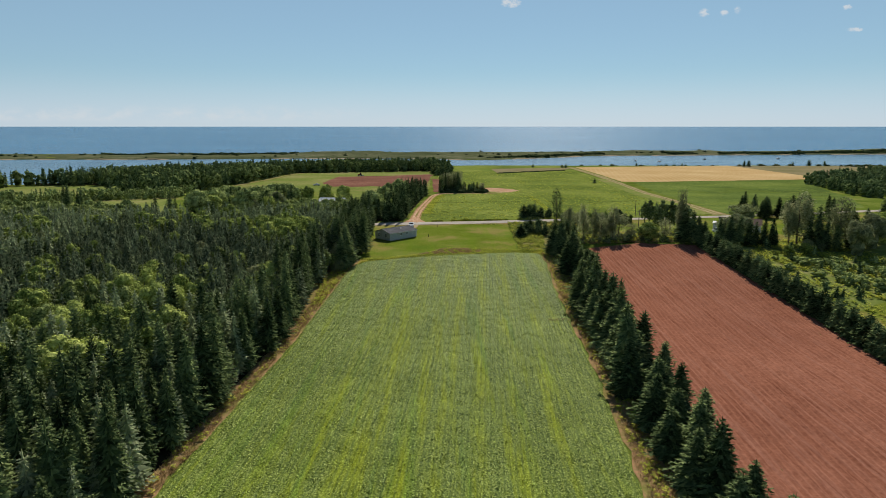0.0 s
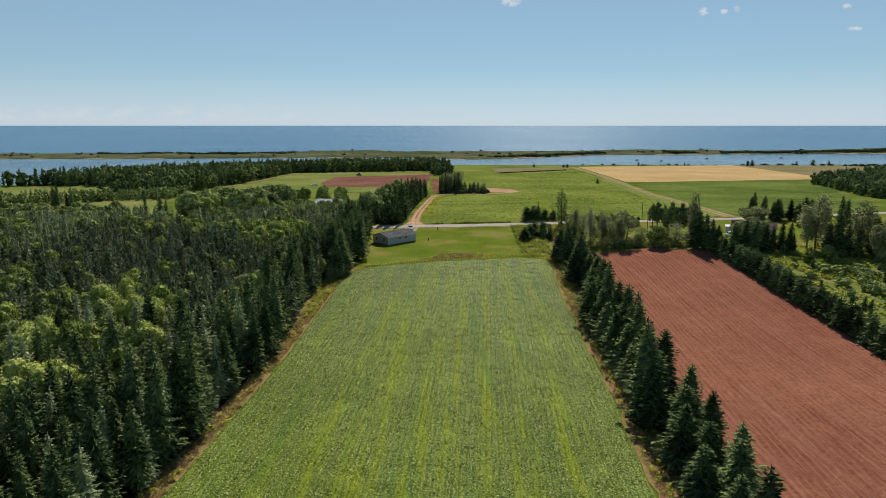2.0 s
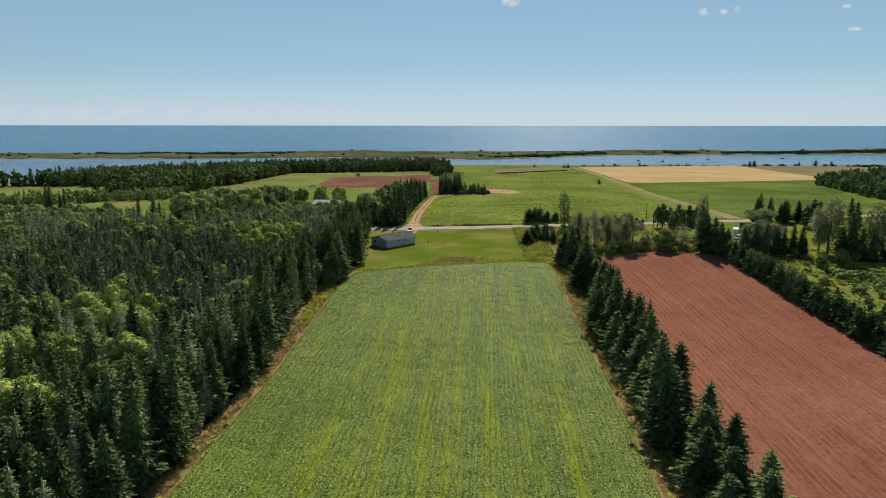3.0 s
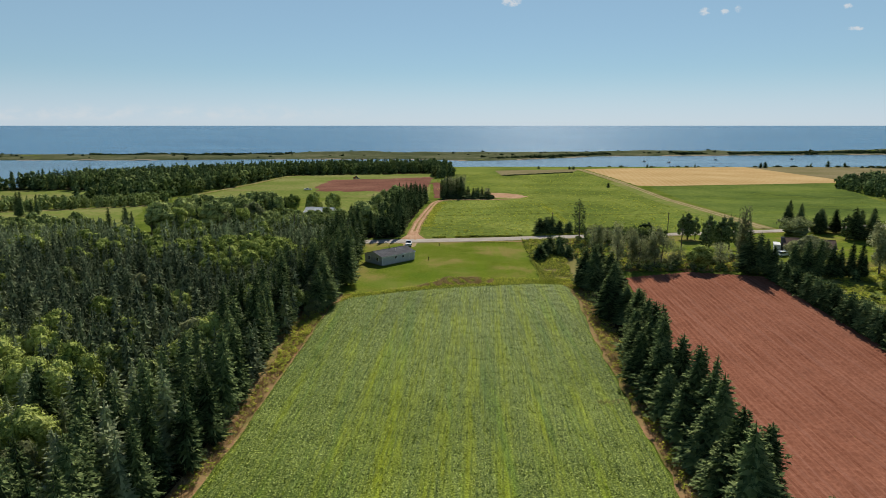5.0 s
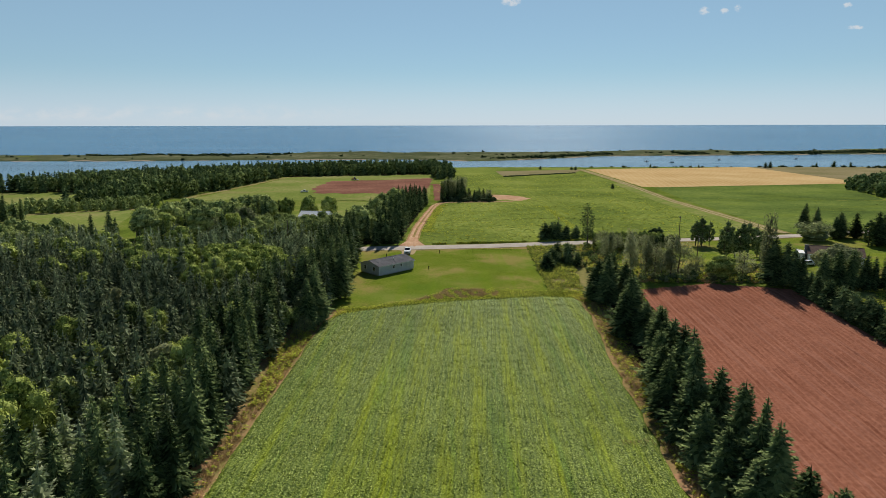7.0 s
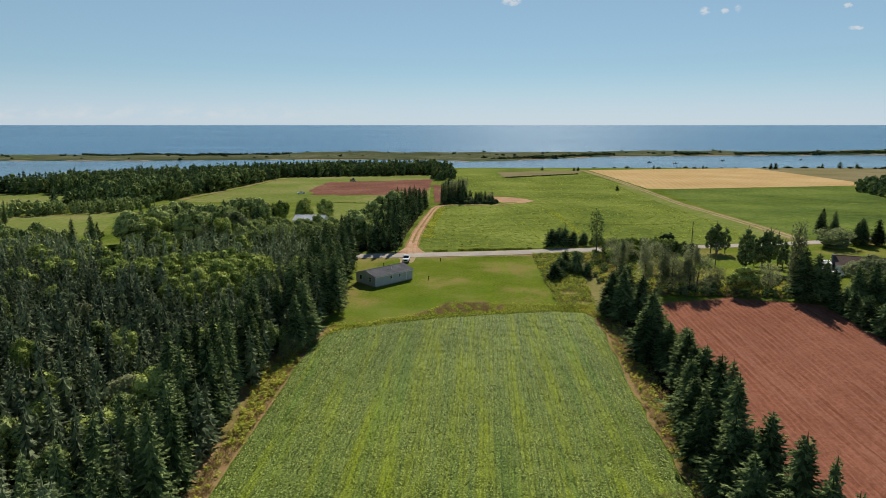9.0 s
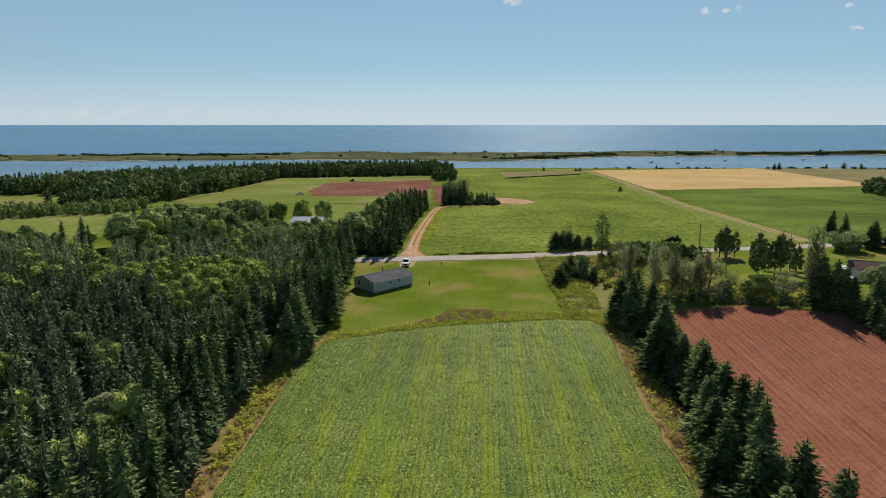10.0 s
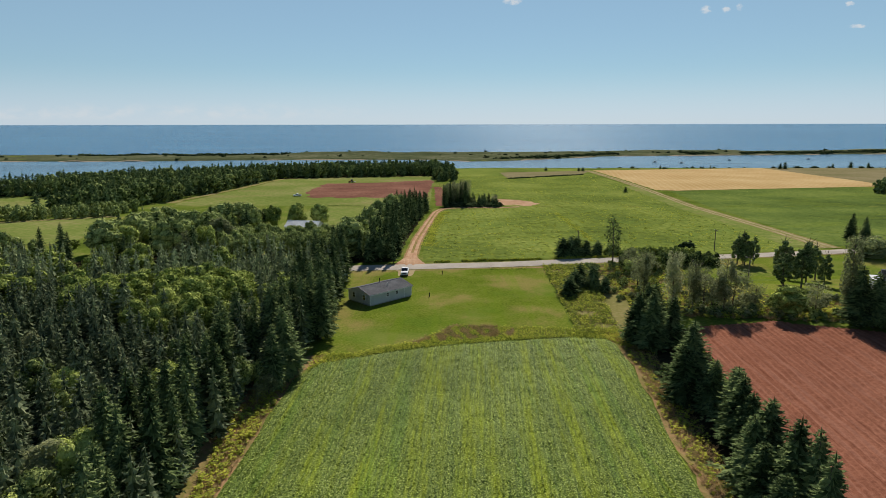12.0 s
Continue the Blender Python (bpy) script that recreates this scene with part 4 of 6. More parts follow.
POPLAR = [tree_model("poplar_tree", leaf_arrays(s, 12, 2.1, 0.04, 24, 2900, 0.18, 1.15), trunk_mesh(12, 0.18, 12, s, 0.95, 1.3), M["greyleaf"],
                     "tall airy grey-green poplar with an open crown", "tree", "roadside trees") for s in (31, 32)]
THIN = [tree_model("thin_tree", leaf_arrays(s, 9, 2.8, 0.16, 14, 1500, 0.16, 1.2), trunk_mesh(9, 0.16, 22, s, 0.95, 2.0), M["greyleaf"],
                   "half-bare grey tree with thin foliage", "tree", "roadside trees") for s in (41, 42)]
WILLOW = [tree_model("willow_tree", leaf_arrays(61, 7, 5.2, 0.02, 15, 1900, 0.28, 1.0, 0.0, 0.75), trunk_mesh(7, 0.25, 9, 61, 0.8, 3.0), M["silverleaf"],
                     "broad silvery round-headed tree on the lawn", "tree", "roadside trees")]
PINE = [tree_model("pine_tree", round_arrays(s, 12, 2.5, -0.2, 60, 2000, 0.17, 0.08, (0.14, 0.3)), trunk_mesh(12, 0.2, 14, s, 0.97, 1.5), M["spruce"],
                   "dark open-crowned pine beside the road", "tree", "roadside trees") for s in (51, 52)]
LONE = [tree_model("pine_tree", leaf_arrays(57, 12, 1.9, 0.16, 22, 850, 0.22, 1.25), trunk_mesh(12, 0.2, 18, 57, 0.97, 1.5), M["spruce"],
                   "tall lone pine with a thin see-through crown", "tree", "roadside trees")]

MODELS = LONE + DULL + SPRUCE + SHORT + BROAD + POPLAR + THIN + PINE + WILLOW
spr_mid = [(*with_trunk(spruce_arrays(100 + s, 12, rr, 38, 5, 1.3, 0.85, 12, 6), 12, 0.14),) for s, rr in ((0, 1.9), (1, 2.2), (2, 1.7), (3, 2.05), (4, 1.8))]
spr_far = [(*with_trunk(spruce_arrays(120 + s, 12, rr, 14, 4, 2.4, 0.7, 7, 5), 12, 0.14),) for s, rr in ((0, 3.0), (1, 3.6), (2, 2.6), (3, 3.2))]
brd_mid = [(*with_trunk(round_arrays(130 + s, 9, 2.8, 0.08, 16, 900, 0.19, 0.5, (0.28, 0.48)), 9, 0.14),) for s in range(4)]
brd_big = [(*with_trunk(round_arrays(135 + s, 11, 3.4, 0.1, 18, 800, 0.23, 0.5, (0.28, 0.48)), 11, 0.16),) for s in range(4)]
tiny = [(V, F, np.zeros(len(F), int), 2.0) for V, F in (bush_arrays(145 + s, 2.0, 1.8, 16, 0.5, False, 0.86) for s in range(4))]
speck = [(V, F, np.zeros(len(F), int), 2.0) for V, F in (bush_arrays(149 + s, 2.0, 1.8, 8, 0.6, False, 0.8) for s in range(4))]
brd_far = [(*with_trunk(round_arrays(140 + s, 9, 3.6, 0.05, 5, 50, 0.5, 0.6), 9, 0.14),) for s in range(4)]

edge_l = interp([(-60, -33.5), (53, -32.2), (103, -28.6), (130, -28.6), (148, -29.6), (162, -29.6), (172, -27.5), (183, -23.5), (208, -24.3), (246, -25.5)])
# places in the great wood where broad-leaved trees stand: x, y, half sizes
GLADES = [(-60, 201, 19, 11), (-48, 187, 12, 10), (-28, 168, 2.5, 3.5), (-58, 114, 6, 4), (-39, 123, 4, 4)]
# broad-leaved crowns that stand clear of the spruces near the crop
CLEARING = [(-64.5, 103.4), (-66.5, 99.5), (-69, 96.7), (-75.5, 103.4), (-57.3, 91.4), (-51.8, 95.9), (-52.5, 91.6), (-46.5, 95.1), (-44.6, 90), (-51, 79.4), (-47, 75.2), (-52.6, 74.7), (-44.7, 83.5), (-65.2, 116.4), (-85.2, 118.6),
            (-76.1, 116.4), (-50, 118.6), (-51.2, 113.1), (-51.3, 108), (-41.2, 113.1), (-39.9, 131.3), (-64.6, 90), (-61.2, 89), (-55.6, 109), (-71.5, 109), (-58.5, 97.5), (-61, 109.5), (-70.5, 91)]


def glade(x, y):
    return min((((x - a) / ra) ** 2 + ((y - b) / rb) ** 2 for a, b, ra, rb in GLADES))


def in_view(x, y):
    return x > -0.74 * (y + 12) - 14


wood = scatter(-210, -20, 14, 246, 2.6, lambda x, y: not (y > 212 and -0.62 < x / (y - 71) < -0.582) and x < edge_l(y) - 1.2 and in_view(x, y) and y < 243 + 0.1 * x, 61)
wood = np.array([p for p in wood if all((p[0] - a) ** 2 + (p[1] - b) ** 2 > 6.5 and (p[0] - a - 2.0) ** 2 + (p[1] - b + 3.4) ** 2 > 7.5 for a, b in CLEARING)])
rng_w = np.random.default_rng(62)
is_leaf = np.array([(glade(x, y) < rng_w.uniform(0.7, 1.15) and rng_w.random() < (0.85 if y > 150 else 0.72)) or (rng_w.random() < 0.05 and x < edge_l(y) - 8) for x, y in wood])
near = np.array([(y < 100 and x > -62) or x > edge_l(y) - 9 for x, y in wood])
con, near_con = wood[~is_leaf], near[~is_leaf]
pick = con[near_con][::2][:200]
rest = np.concatenate([con[near_con][1::2], con[near_con][::2][200:], con[~near_con]])
rt = random.Random(7)
for x, y in pick:
    plant(rt.choice(SPRUCE), x, y, rt.uniform(0.85, 1.2) * (1.0 if y < 150 else 1.08), rt.uniform(0.9, 1.15))
close = np.array([y < 110 and x > -66 for x, y in rest])
spr_near = [(*with_trunk(spruce_arrays(110 + s, 12, rr, 75, 8, 1.0, 0.85, 17, 7), 12, 0.14),) for s, rr in ((0, 2.0), (1, 2.3), (2, 1.8), (3, 2.15))]
mass("spruce_wood", rest[close], spr_near, (7.5, 12.5), [M["lit_spruce"], M["bark"]], "dense dark spruce wood of many pointed trees", "forest", 59, (1.0, 1.45), 0.0, 0.12)
back = np.array([x < -110 or y > 205 for x, y in rest]) & ~close
spr_back = [(*with_trunk(spruce_arrays(115 + s, 12, rr, 20, 4, 1.6, 0.85, 9, 5), 12, 0.14),) for s, rr in ((0, 1.9), (1, 2.2), (2, 1.8))]
mass("spruce_wood", rest[back], spr_back, (7.5, 11.5), [M["lit_spruce"], M["bark"]], "dense dark spruce wood of many pointed trees", "forest", 58, (1.05, 1.5), 0.0, 0.16)
close = close | back
mass("spruce_wood", rest[~close], spr_mid, (7.5, 11.5), [M["lit_spruce"], M["bark"]], "dense dark spruce wood of many pointed trees", "forest", 63, (1.05, 1.5), 0.0, 0.16)
leafy = wood[is_leaf]
gone = []
for i, p in enumerate(leafy):
    if all((p[0] - q[0]) ** 2 + (p[1] - q[1]) ** 2 > 12.5 for q in gone):
        gone.append(p)
leafy = np.array(gone)
for x, y in leafy[:80]:
    plant(rt.choice(BROAD + DULL), x, y, rt.uniform(0.9, 1.22), rt.uniform(0.8, 1.15))
mass("broadleaf_wood", leafy[80:], brd_mid, (8.5, 11.5), [M["broadleaf"], M["bark"]], "bright green broad-leaved trees among the spruces", "forest", 64, (1.0, 1.35))

for x, y in CLEARING:
    plant(rt.choice(BROAD + DULL), x, y, rt.uniform(1.05, 1.28), rt.uniform(0.9, 1.15))
for x, y, h in ((-26.5, 168, 13), (-28.5, 173, 13.5), (-27.5, 163, 11), (-29, 180, 12.5)):
    plant(rt.choice(SPRUCE), x, y, h / 12, 1.35, label="broad dark spruce at the corner of the wood")
for x, y, h in ((-32, 160, 8.5), (-36.5, 158, 9.5), (-38, 151, 10), (-30, 163, 6)):
    plant(rt.choice(BROAD + DULL), x, y, h / 9, 0.9)
for x, y, h in ((-27.6, 160.5, 4.2), (-28.6, 158, 3.4)):
    plant(rt.choice(THIN), x, y, h / 9, 1.2, label="small grey half-dead shrub at the wood's edge")
# wood beyond the road, west of the dirt track
trk = interp([(250, -16), (300, -15.5), (350, -13), (400, -10), (440, -9)])
w2 = scatter(-112, -8, 254, 436, 4.6, lambda x, y: x / (y - 71) > -0.585 and x < trk(y) - 0.2 and y > 254 + 0.1 * (x + 16) and y < np.interp(x, [-150, -110, -80, -60, -40, -25, -10], [295, 300, 330, 320, 345, 400, 420]) and in_view(x, y)
             and not (-72 < x < -35 + (y - 255) * 0.06 and y < 440), 65)
for x, y, h in ((-62, 330, 12), (-53, 331, 11.5), (-72, 330, 11), (-76, 316, 10)):
    plant(rt.choice(BROAD), x, y, h / 9, 1.1, label="round-headed tree beside the farm shed")
yt = scatter(-74, -36, 262, 300, 4.6, lambda x, y: y > 258 and rt.random() < 0.85, 102)
mass("yard_trees", yt, brd_big, (5.5, 8.0), [M["darkleaf"], M["bark"]], "lower broad-leaved trees before the farm shed", "forest", 103, (0.9, 1.3))
rng_w = np.random.default_rng(66)
dk = np.array([x > trk(y) - 9 or rng_w.random() < 0.45 for x, y in w2])
mass("mixed_wood", w2[dk], spr_mid, (9, 13.5), [M["spruce"], M["bark"]], "dark conifers lining the dirt track", "forest", 67, (1.2, 1.8))
mass("mixed_wood", w2[~dk][::3], brd_big, (9.5, 15), [M["darkleaf"], M["bark"]], "green broad-leaved wood beyond the road", "forest", 68, (1.0, 1.4))
mass("mixed_wood", w2[~dk][1::6], brd_big, (8, 12), [M["broadleaf"], M["bark"]], "lighter green crowns in the wood beyond the road", "forest", 75, (0.9, 1.3))
mass("mixed_wood", w2[~dk][4::6], brd_big, (9, 12), [M["greyleaf"], M["bark"]], "grey-green crowns in the wood beyond the road", "forest", 76, (0.9, 1.3))

# far shore wood
f_left = interp([(380, -172), (416, -176), (477, -166), (558, -154), (650, -150), (660, -148)])


def far_keep(x, y):
    if x > -12:
        return 612 < y < 735 and x < 9 and x > -12 + (650 - y) * 0.12
    if y > shore(x) - 16:
        return False
    if y > 652 + 0.27 * (x + 148) and x > -150:
        return True
    if x < f_left(y) - 3 and y > 400:
        return not (-330 < x < -218 and 412 < y < 488) and not (y < 486 and x < -222 - 0 and y > 400 and x > -330) and in_view(x, y)
    return False


w3 = scatter(-640, 12, 395, 895, 6.3, far_keep, 69)
rng_w = np.random.default_rng(70)
dk = rng_w.random(len(w3)) < 0.55
mass("shore_wood", w3[dk], spr_far, (11, 15.5), [M["spruce"], M["bark"]], "dark far conifer wood along the lagoon shore", "forest", 71)
mass("shore_wood", w3[~dk], brd_far, (9, 14.5), [M["darkleaf"], M["bark"]], "far broad-leaved trees in the shore wood", "forest", 72)
# hedge between the small pastures
w4 = scatter(-300, -165, 320, 420, 4.0, lambda x, y: 350 + 0.6 * max(-45, x + 215) < y < 384 + 0.6 * max(-45, x + 215), 73)
mass("pasture_hedge", w4, brd_far + spr_far, (4, 8), [M["darkleaf"], M["bark"]], "uneven hedge of trees between two pastures", "hedge", 74)
for x, y, h in ((-118, 250, 12), (-113, 252, 13), (-109, 248, 11), (-196, 320, 13), (-200, 324, 12), (-192, 326, 11), (-188, 316, 9)):
    plant(rt.choice(SPRUCE), x, y, h / 12, rt.uniform(0.9, 1.1), label="tall dark spruce beside the western road")
plant(rt.choice(BROAD), -127, 282, 0.36, 1.7, label="round green bush on the pasture")
wt = scatter(-225, -126, 236, 264, 4.8, lambda x, y: rt.random() < 0.85, 121)
mass("roadside_trees", wt, brd_big, (6.5, 10.5), [M["darkleaf"], M["bark"]], "broad-leaved trees along the western road", "forest", 122, (0.9, 1.3))
# eastern wood
w5 = scatter(258, 620, 372, 680, 8.6, lambda x, y: x > 262 + (y - 380) * 0.28 and y < 512 + (x - 300) * 0.85 and y > 374 and x < 0.85 * (y + 10) + 40, 77)
mass("eastern_wood", w5[::3], spr_far, (9, 13), [M["spruce"], M["bark"]], "grey-green eastern wood beside the hay field", "forest", 78)
mass("eastern_wood", np.concatenate([w5[1::3], w5[2::3]]), brd_far, (8, 12), [M["spruce"], M["bark"]], "thin grey broad-leaved trees of the eastern wood", "forest", 79)

# spruce windbreak between crop and ploughed field
WINDBREAK = [(36.7, 180, 11.7, 1.5), (38.5, 185.7, 11.4, 1.4), (34.6, 183.5, 10.5, 1.35), (40.5, 181.5, 10, 1.3), (35.8, 159.6, 12.4, 1.35), (34.3, 157.4, 9.5, 1.3), (37.4, 162.5, 10.8, 1.3),
             (38.7, 152, 8.4, 1.3), (36.4, 153.4, 8.6, 1.3), (37.4, 148, 9.4, 1.3), (36.2, 144.6, 10, 1.3), (36.7, 141.2, 9.0, 1.3), (35.4, 137.2, 11, 1.3), (33.6, 135.2, 9.6, 1.25), (34.7, 129.4, 9.6, 1.2), (33.3, 127.8, 12.9, 1.1), (31.6, 130.5, 9, 1.2),
             (33.9, 124.6, 13.3, 1.0), (32.4, 120.8, 13.2, 1.0), (30.9, 124.2, 9.4, 1.2), (33.6, 117.3, 8.4, 1.2), (32.9, 113.6, 12.2, 1.1), (30.6, 117.5, 9.6, 1.15), (30.4, 111.5, 8.5, 1.2),
             (32.4, 107.4, 13, 0.95), (33.2, 103.9, 12.9, 0.7), (32.0, 102.4, 11.2, 1.15), (30.2, 105.2, 8.8, 1.15), (32.3, 97.9, 12.6, 1.0), (30.4, 98.6, 8.6, 1.15), (31.2, 92.1, 11.6, 1.15),
             (33.2, 90.6, 10.4, 1.0), (29.6, 92.8, 7.6, 1.1), (29.6, 84.9, 13.2, 1.05), (32.0, 86.4, 8, 1.1), (33.0, 79.0, 9.2, 0.9), (28.6, 79.6, 8.6, 1.15), (31.2, 75.5, 8.2, 1.1),
             (32.4, 70.2, 9.4, 0.95), (28.4, 69.2, 8.2, 1.2), (30.8, 66.5, 7.4, 1.1), (32.6, 62.8, 8.8, 1.0), (28.2, 61.5, 7.0, 1.15), (30.2, 58.4, 9.4, 1.05), (28.0, 53.6, 8.2, 1.15),
             (29.4, 50.4, 10.8, 1.0), (31.0, 47.2, 8.2, 1.05), (28.2, 44.2, 8.6, 1.1), (30.2, 39.6, 9.4, 1.1), (28.4, 34.6, 8.8, 1.1), (30.6, 30.2, 9.2, 1.1)]
for x, y, h, wide in WINDBREAK:
    x, y = x + 0.5, y + 1.0 * (y > 140)
    plant(rt.choice(SPRUCE), x, y, h / 12, (1.3 if y > 110 else 1.45) * wide * (12 / h) ** 0.5, label="tall dark spruce in the windbreak beside the ploughed field")
# low spruce hedge east of the ploughed field
hx = interp([(20, 71.5), (90, 77.8), (134, 82.3), (196, 88)])
y = 22.0
while y < 190:
    plant(rt.choice(SHORT), float(hx(y)) + rt.uniform(-0.6, 0.6), y, rt.uniform(0.85, 1.1), rt.uniform(1.0, 1.2))
    if rt.random() < 0.12:
        plant(rt.choice(SHORT), float(hx(y)) + rt.uniform(1.8, 2.6), y + 1.2, rt.uniform(0.7, 1.05), rt.uniform(0.9, 1.15))
    y += rt.uniform(1.8, 2.5)

# trees at the head of the ploughed field and along the road
PLACED = [("poplar", 50, 208, 13.5), ("poplar", 53.5, 206, 12), ("poplar", 60, 206, 12.5), ("poplar", 46, 215, 12), ("thin", 56, 206.5, 9), ("thin", 58, 207, 8), ("thin", 62.5, 207, 9.5), ("thin", 60, 220, 8),
          ("thin", 51, 245, 7), ("thin", 55, 239, 7), ("thin", 48, 226, 8), ("broad", 72.7, 204.5, 6.6), ("pine", 86, 231, 12.5), ("pine", 88.5, 228, 12), ("pine", 93, 232, 12), ("pine", 97, 234, 10.5), ("pine", 90, 234, 9),
          ("poplar", 83.8, 203, 17), ("thin", 79.5, 207, 7), ("thin", 68, 209, 6), ("spruce", 84.2, 200, 11.3), ("spruce", 86.4, 199, 10.6), ("spruce", 88.6, 199, 9), ("spruce", 90.8, 199, 7.2), ("short", 87.8, 191, 4.4), ("lone", 48, 250, 14.5),
          ("short", 66, 206, 2.6), ("spruce", 40, 188.5, 11)]
KIND = {"thin": (THIN, 9), "poplar": (POPLAR, 12), "broad": (BROAD, 9), "pine": (PINE, 12), "spruce": (SPRUCE, 12), "short": (SHORT, 6), "willow": (WILLOW, 7), "lone": (LONE, 12), "grey": (DULL[1:2], 8)}
PLACED += [("pine", 85, 252, 10), ("pine", 87.5, 253.5, 10.8), ("pine", 89.5, 251.5, 9.4), ("pine", 86.5, 250.5, 8.2), ("pine", 95, 229, 9), ("pine", 84, 228, 9.5), ("short", 29, 218, 5), ("short", 34, 228, 6), ("short", 37, 226, 6.2), ("short", 38.5, 221, 4.4), ("short", 32, 224, 5),
           ("short", 36, 263.5, 6.5), ("short", 38, 264, 6.8), ("short", 40.5, 264.5, 6.5), ("short", 43.5, 265.3, 5.2), ("short", 47, 266, 5)]
PLACED += [("broad", 50, 238, 5), ("broad", 57, 243, 5), ("thin", 64, 243, 6)]
for kind, x, y, h in PLACED:
    models, H = KIND[kind]
    plant(rt.choice(models), x, y, h / H, {"lone": 1.0, "poplar": 0.68 if h > 15 else rt.uniform(0.8, 1.15), "pine": rt.uniform(0.95, 1.25), "broad": 1.6, "spruce": 1.75, "short": rt.uniform(1.4, 1.8)}.get(kind, rt.uniform(1.1, 1.4)), label={"short": "dense dark young spruce near the road"}.get(kind, ""))
# trees round the eastern farmhouse
for kind, x, y, h, wide in [("willow", 131, 262, 6.8, 1.5), ("spruce", 150, 302, 10, 1.7), ("spruce", 155, 302, 8.5, 1.6), ("spruce", 147.5, 299, 8, 1.6), ("spruce", 153, 299, 7.5, 1.6), ("spruce", 143, 267, 10, 1.6), ("spruce", 149, 267, 9.5, 1.6),
                            ("spruce", 140.5, 266, 8.5, 1.6), ("spruce", 146, 270, 9, 1.6), ("spruce", 146, 251, 12, 1.6), ("spruce", 149, 254, 11, 1.6), ("spruce", 152, 251, 10, 1.6), ("spruce", 154.5, 254, 11.5, 1.5), ("pine", 143.5, 252, 10, 1.2),
                            ("spruce", 95.6, 198, 8.3, 1.7), ("spruce", 98.3, 197, 9.4, 1.6), ("spruce", 101, 196, 9.6, 1.55), ("spruce", 103.8, 195, 8.4, 1.4), ("spruce", 106, 194.5, 7.8, 1.3), ("spruce", 108.6, 194.5, 9, 1.3), ("spruce", 111.2, 194.2, 8.6, 1.5), ("spruce", 99.5, 200, 8, 1.6),
                            ("spruce", 113, 195, 5.5, 1.2), ("grey", 107, 209.5, 8.2, 1.6), ("grey", 102.8, 209, 7.6, 1.5), ("poplar", 121.4, 197, 16.5, 1.35), ("poplar", 119.5, 198.5, 14, 1.2), ("spruce", 126.3, 193, 13, 1.3), ("spruce", 126, 188.5, 9, 1.5),
                            ("spruce", 123.5, 194, 8.6, 1.4), ("spruce", 129, 187.5, 8, 1.5), ("poplar", 133, 193, 15.5, 1.3), ("grey", 130, 179, 10.5, 1.2), ("spruce", 136, 190, 11, 1.5), ("spruce", 139, 196, 11, 1.5), ("spruce", 133.5, 187, 8.5, 1.5),
                            ("grey", 117.7, 184.5, 4.2, 1.2), ("grey", 122.9, 185.5, 2.6, 1.4), ("broad", 109, 179.5, 3.2, 1.5), ("broad", 115.5, 181.5, 3.4, 1.4), ("grey", 142, 190, 11, 1.2), ("spruce", 146, 200, 11, 1.5), ("broad", 152, 199, 10, 1.3),
                            ("spruce", 158, 208, 12, 1.4), ("broad", 166, 214, 10, 1.3), ("spruce", 168, 262, 11, 1.4), ("spruce", 162, 250, 11, 1.4), ("spruce", 174, 236, 12, 1.4)]:
    models, H = KIND[kind]
    plant(rt.choice(models), x, y, h / H, wide * rt.uniform(0.93, 1.07), label="tree sheltering the eastern farmhouse" if kind != "willow" else "")
# clump beside the dirt track
for k in range(40):
    x, y = rt.uniform(-2, 30), rt.uniform(427, 443)
    tall = x < 12
    kind = rt.choice(("spruce", "spruce", "thin")) if tall else rt.choice(("thin", "short", "spruce", "short"))
    models, H = KIND[kind]
    plant(rt.choice(models), x, y + (rt.uniform(0, 25) if tall else 0), (rt.uniform(8, 15) if tall else rt.uniform(4, 7.5)) / H, rt.uniform(0.8, 1.25), label="ragged tree in the clump beside the dirt track")
for k in range(11):
    plant(rt.choice(SPRUCE), rt.uniform(-3, 11), rt.uniform(428, 446), rt.uniform(1.0, 1.35), rt.uniform(0.4, 0.6), label="tall thin spruce in the clump beside the dirt track")
# single bushes on the far fields and the shore
for x, y, h in ((126, 514, 5), (112, 780, 5), (146, 768, 5), (150, 766, 6), (383, 800, 9), (390, 802, 10), (460, 828, 7), (250, 812, 6), (310, 815, 5),
                (300, 812, 4), (480, 826, 10), (500, 824, 8)):
    plant(rt.choice(SHORT), x, y, h / 7.5, rt.uniform(1.2, 1.7), label="lone dark bush on the open field")
shore_b = np.array([(rt.uniform(165, 800), rt.uniform(818, 832)) for _ in range(45)] + [(rt.uniform(500, 900), rt.uniform(790, 830)) for _ in range(130)])
mass("shore_hedge", shore_b, tiny, (1.0, 2.8), [M["scrub"]], "scattered dark bushes along the lagoon shore", "bushes", 80, (1.0, 2.0))
hl = np.array([(57 + 78 * k / 120, 645 + 56 * k / 120 + rt.uniform(-1, 1)) for k in range(121)])
mass("field_hedge", hl, tiny, (0.7, 1.3), [M["scrub"]], "low dark hedge along the brown strip", "hedge", 81, (1.5, 2.5))
# scrub on the spit
sp = []
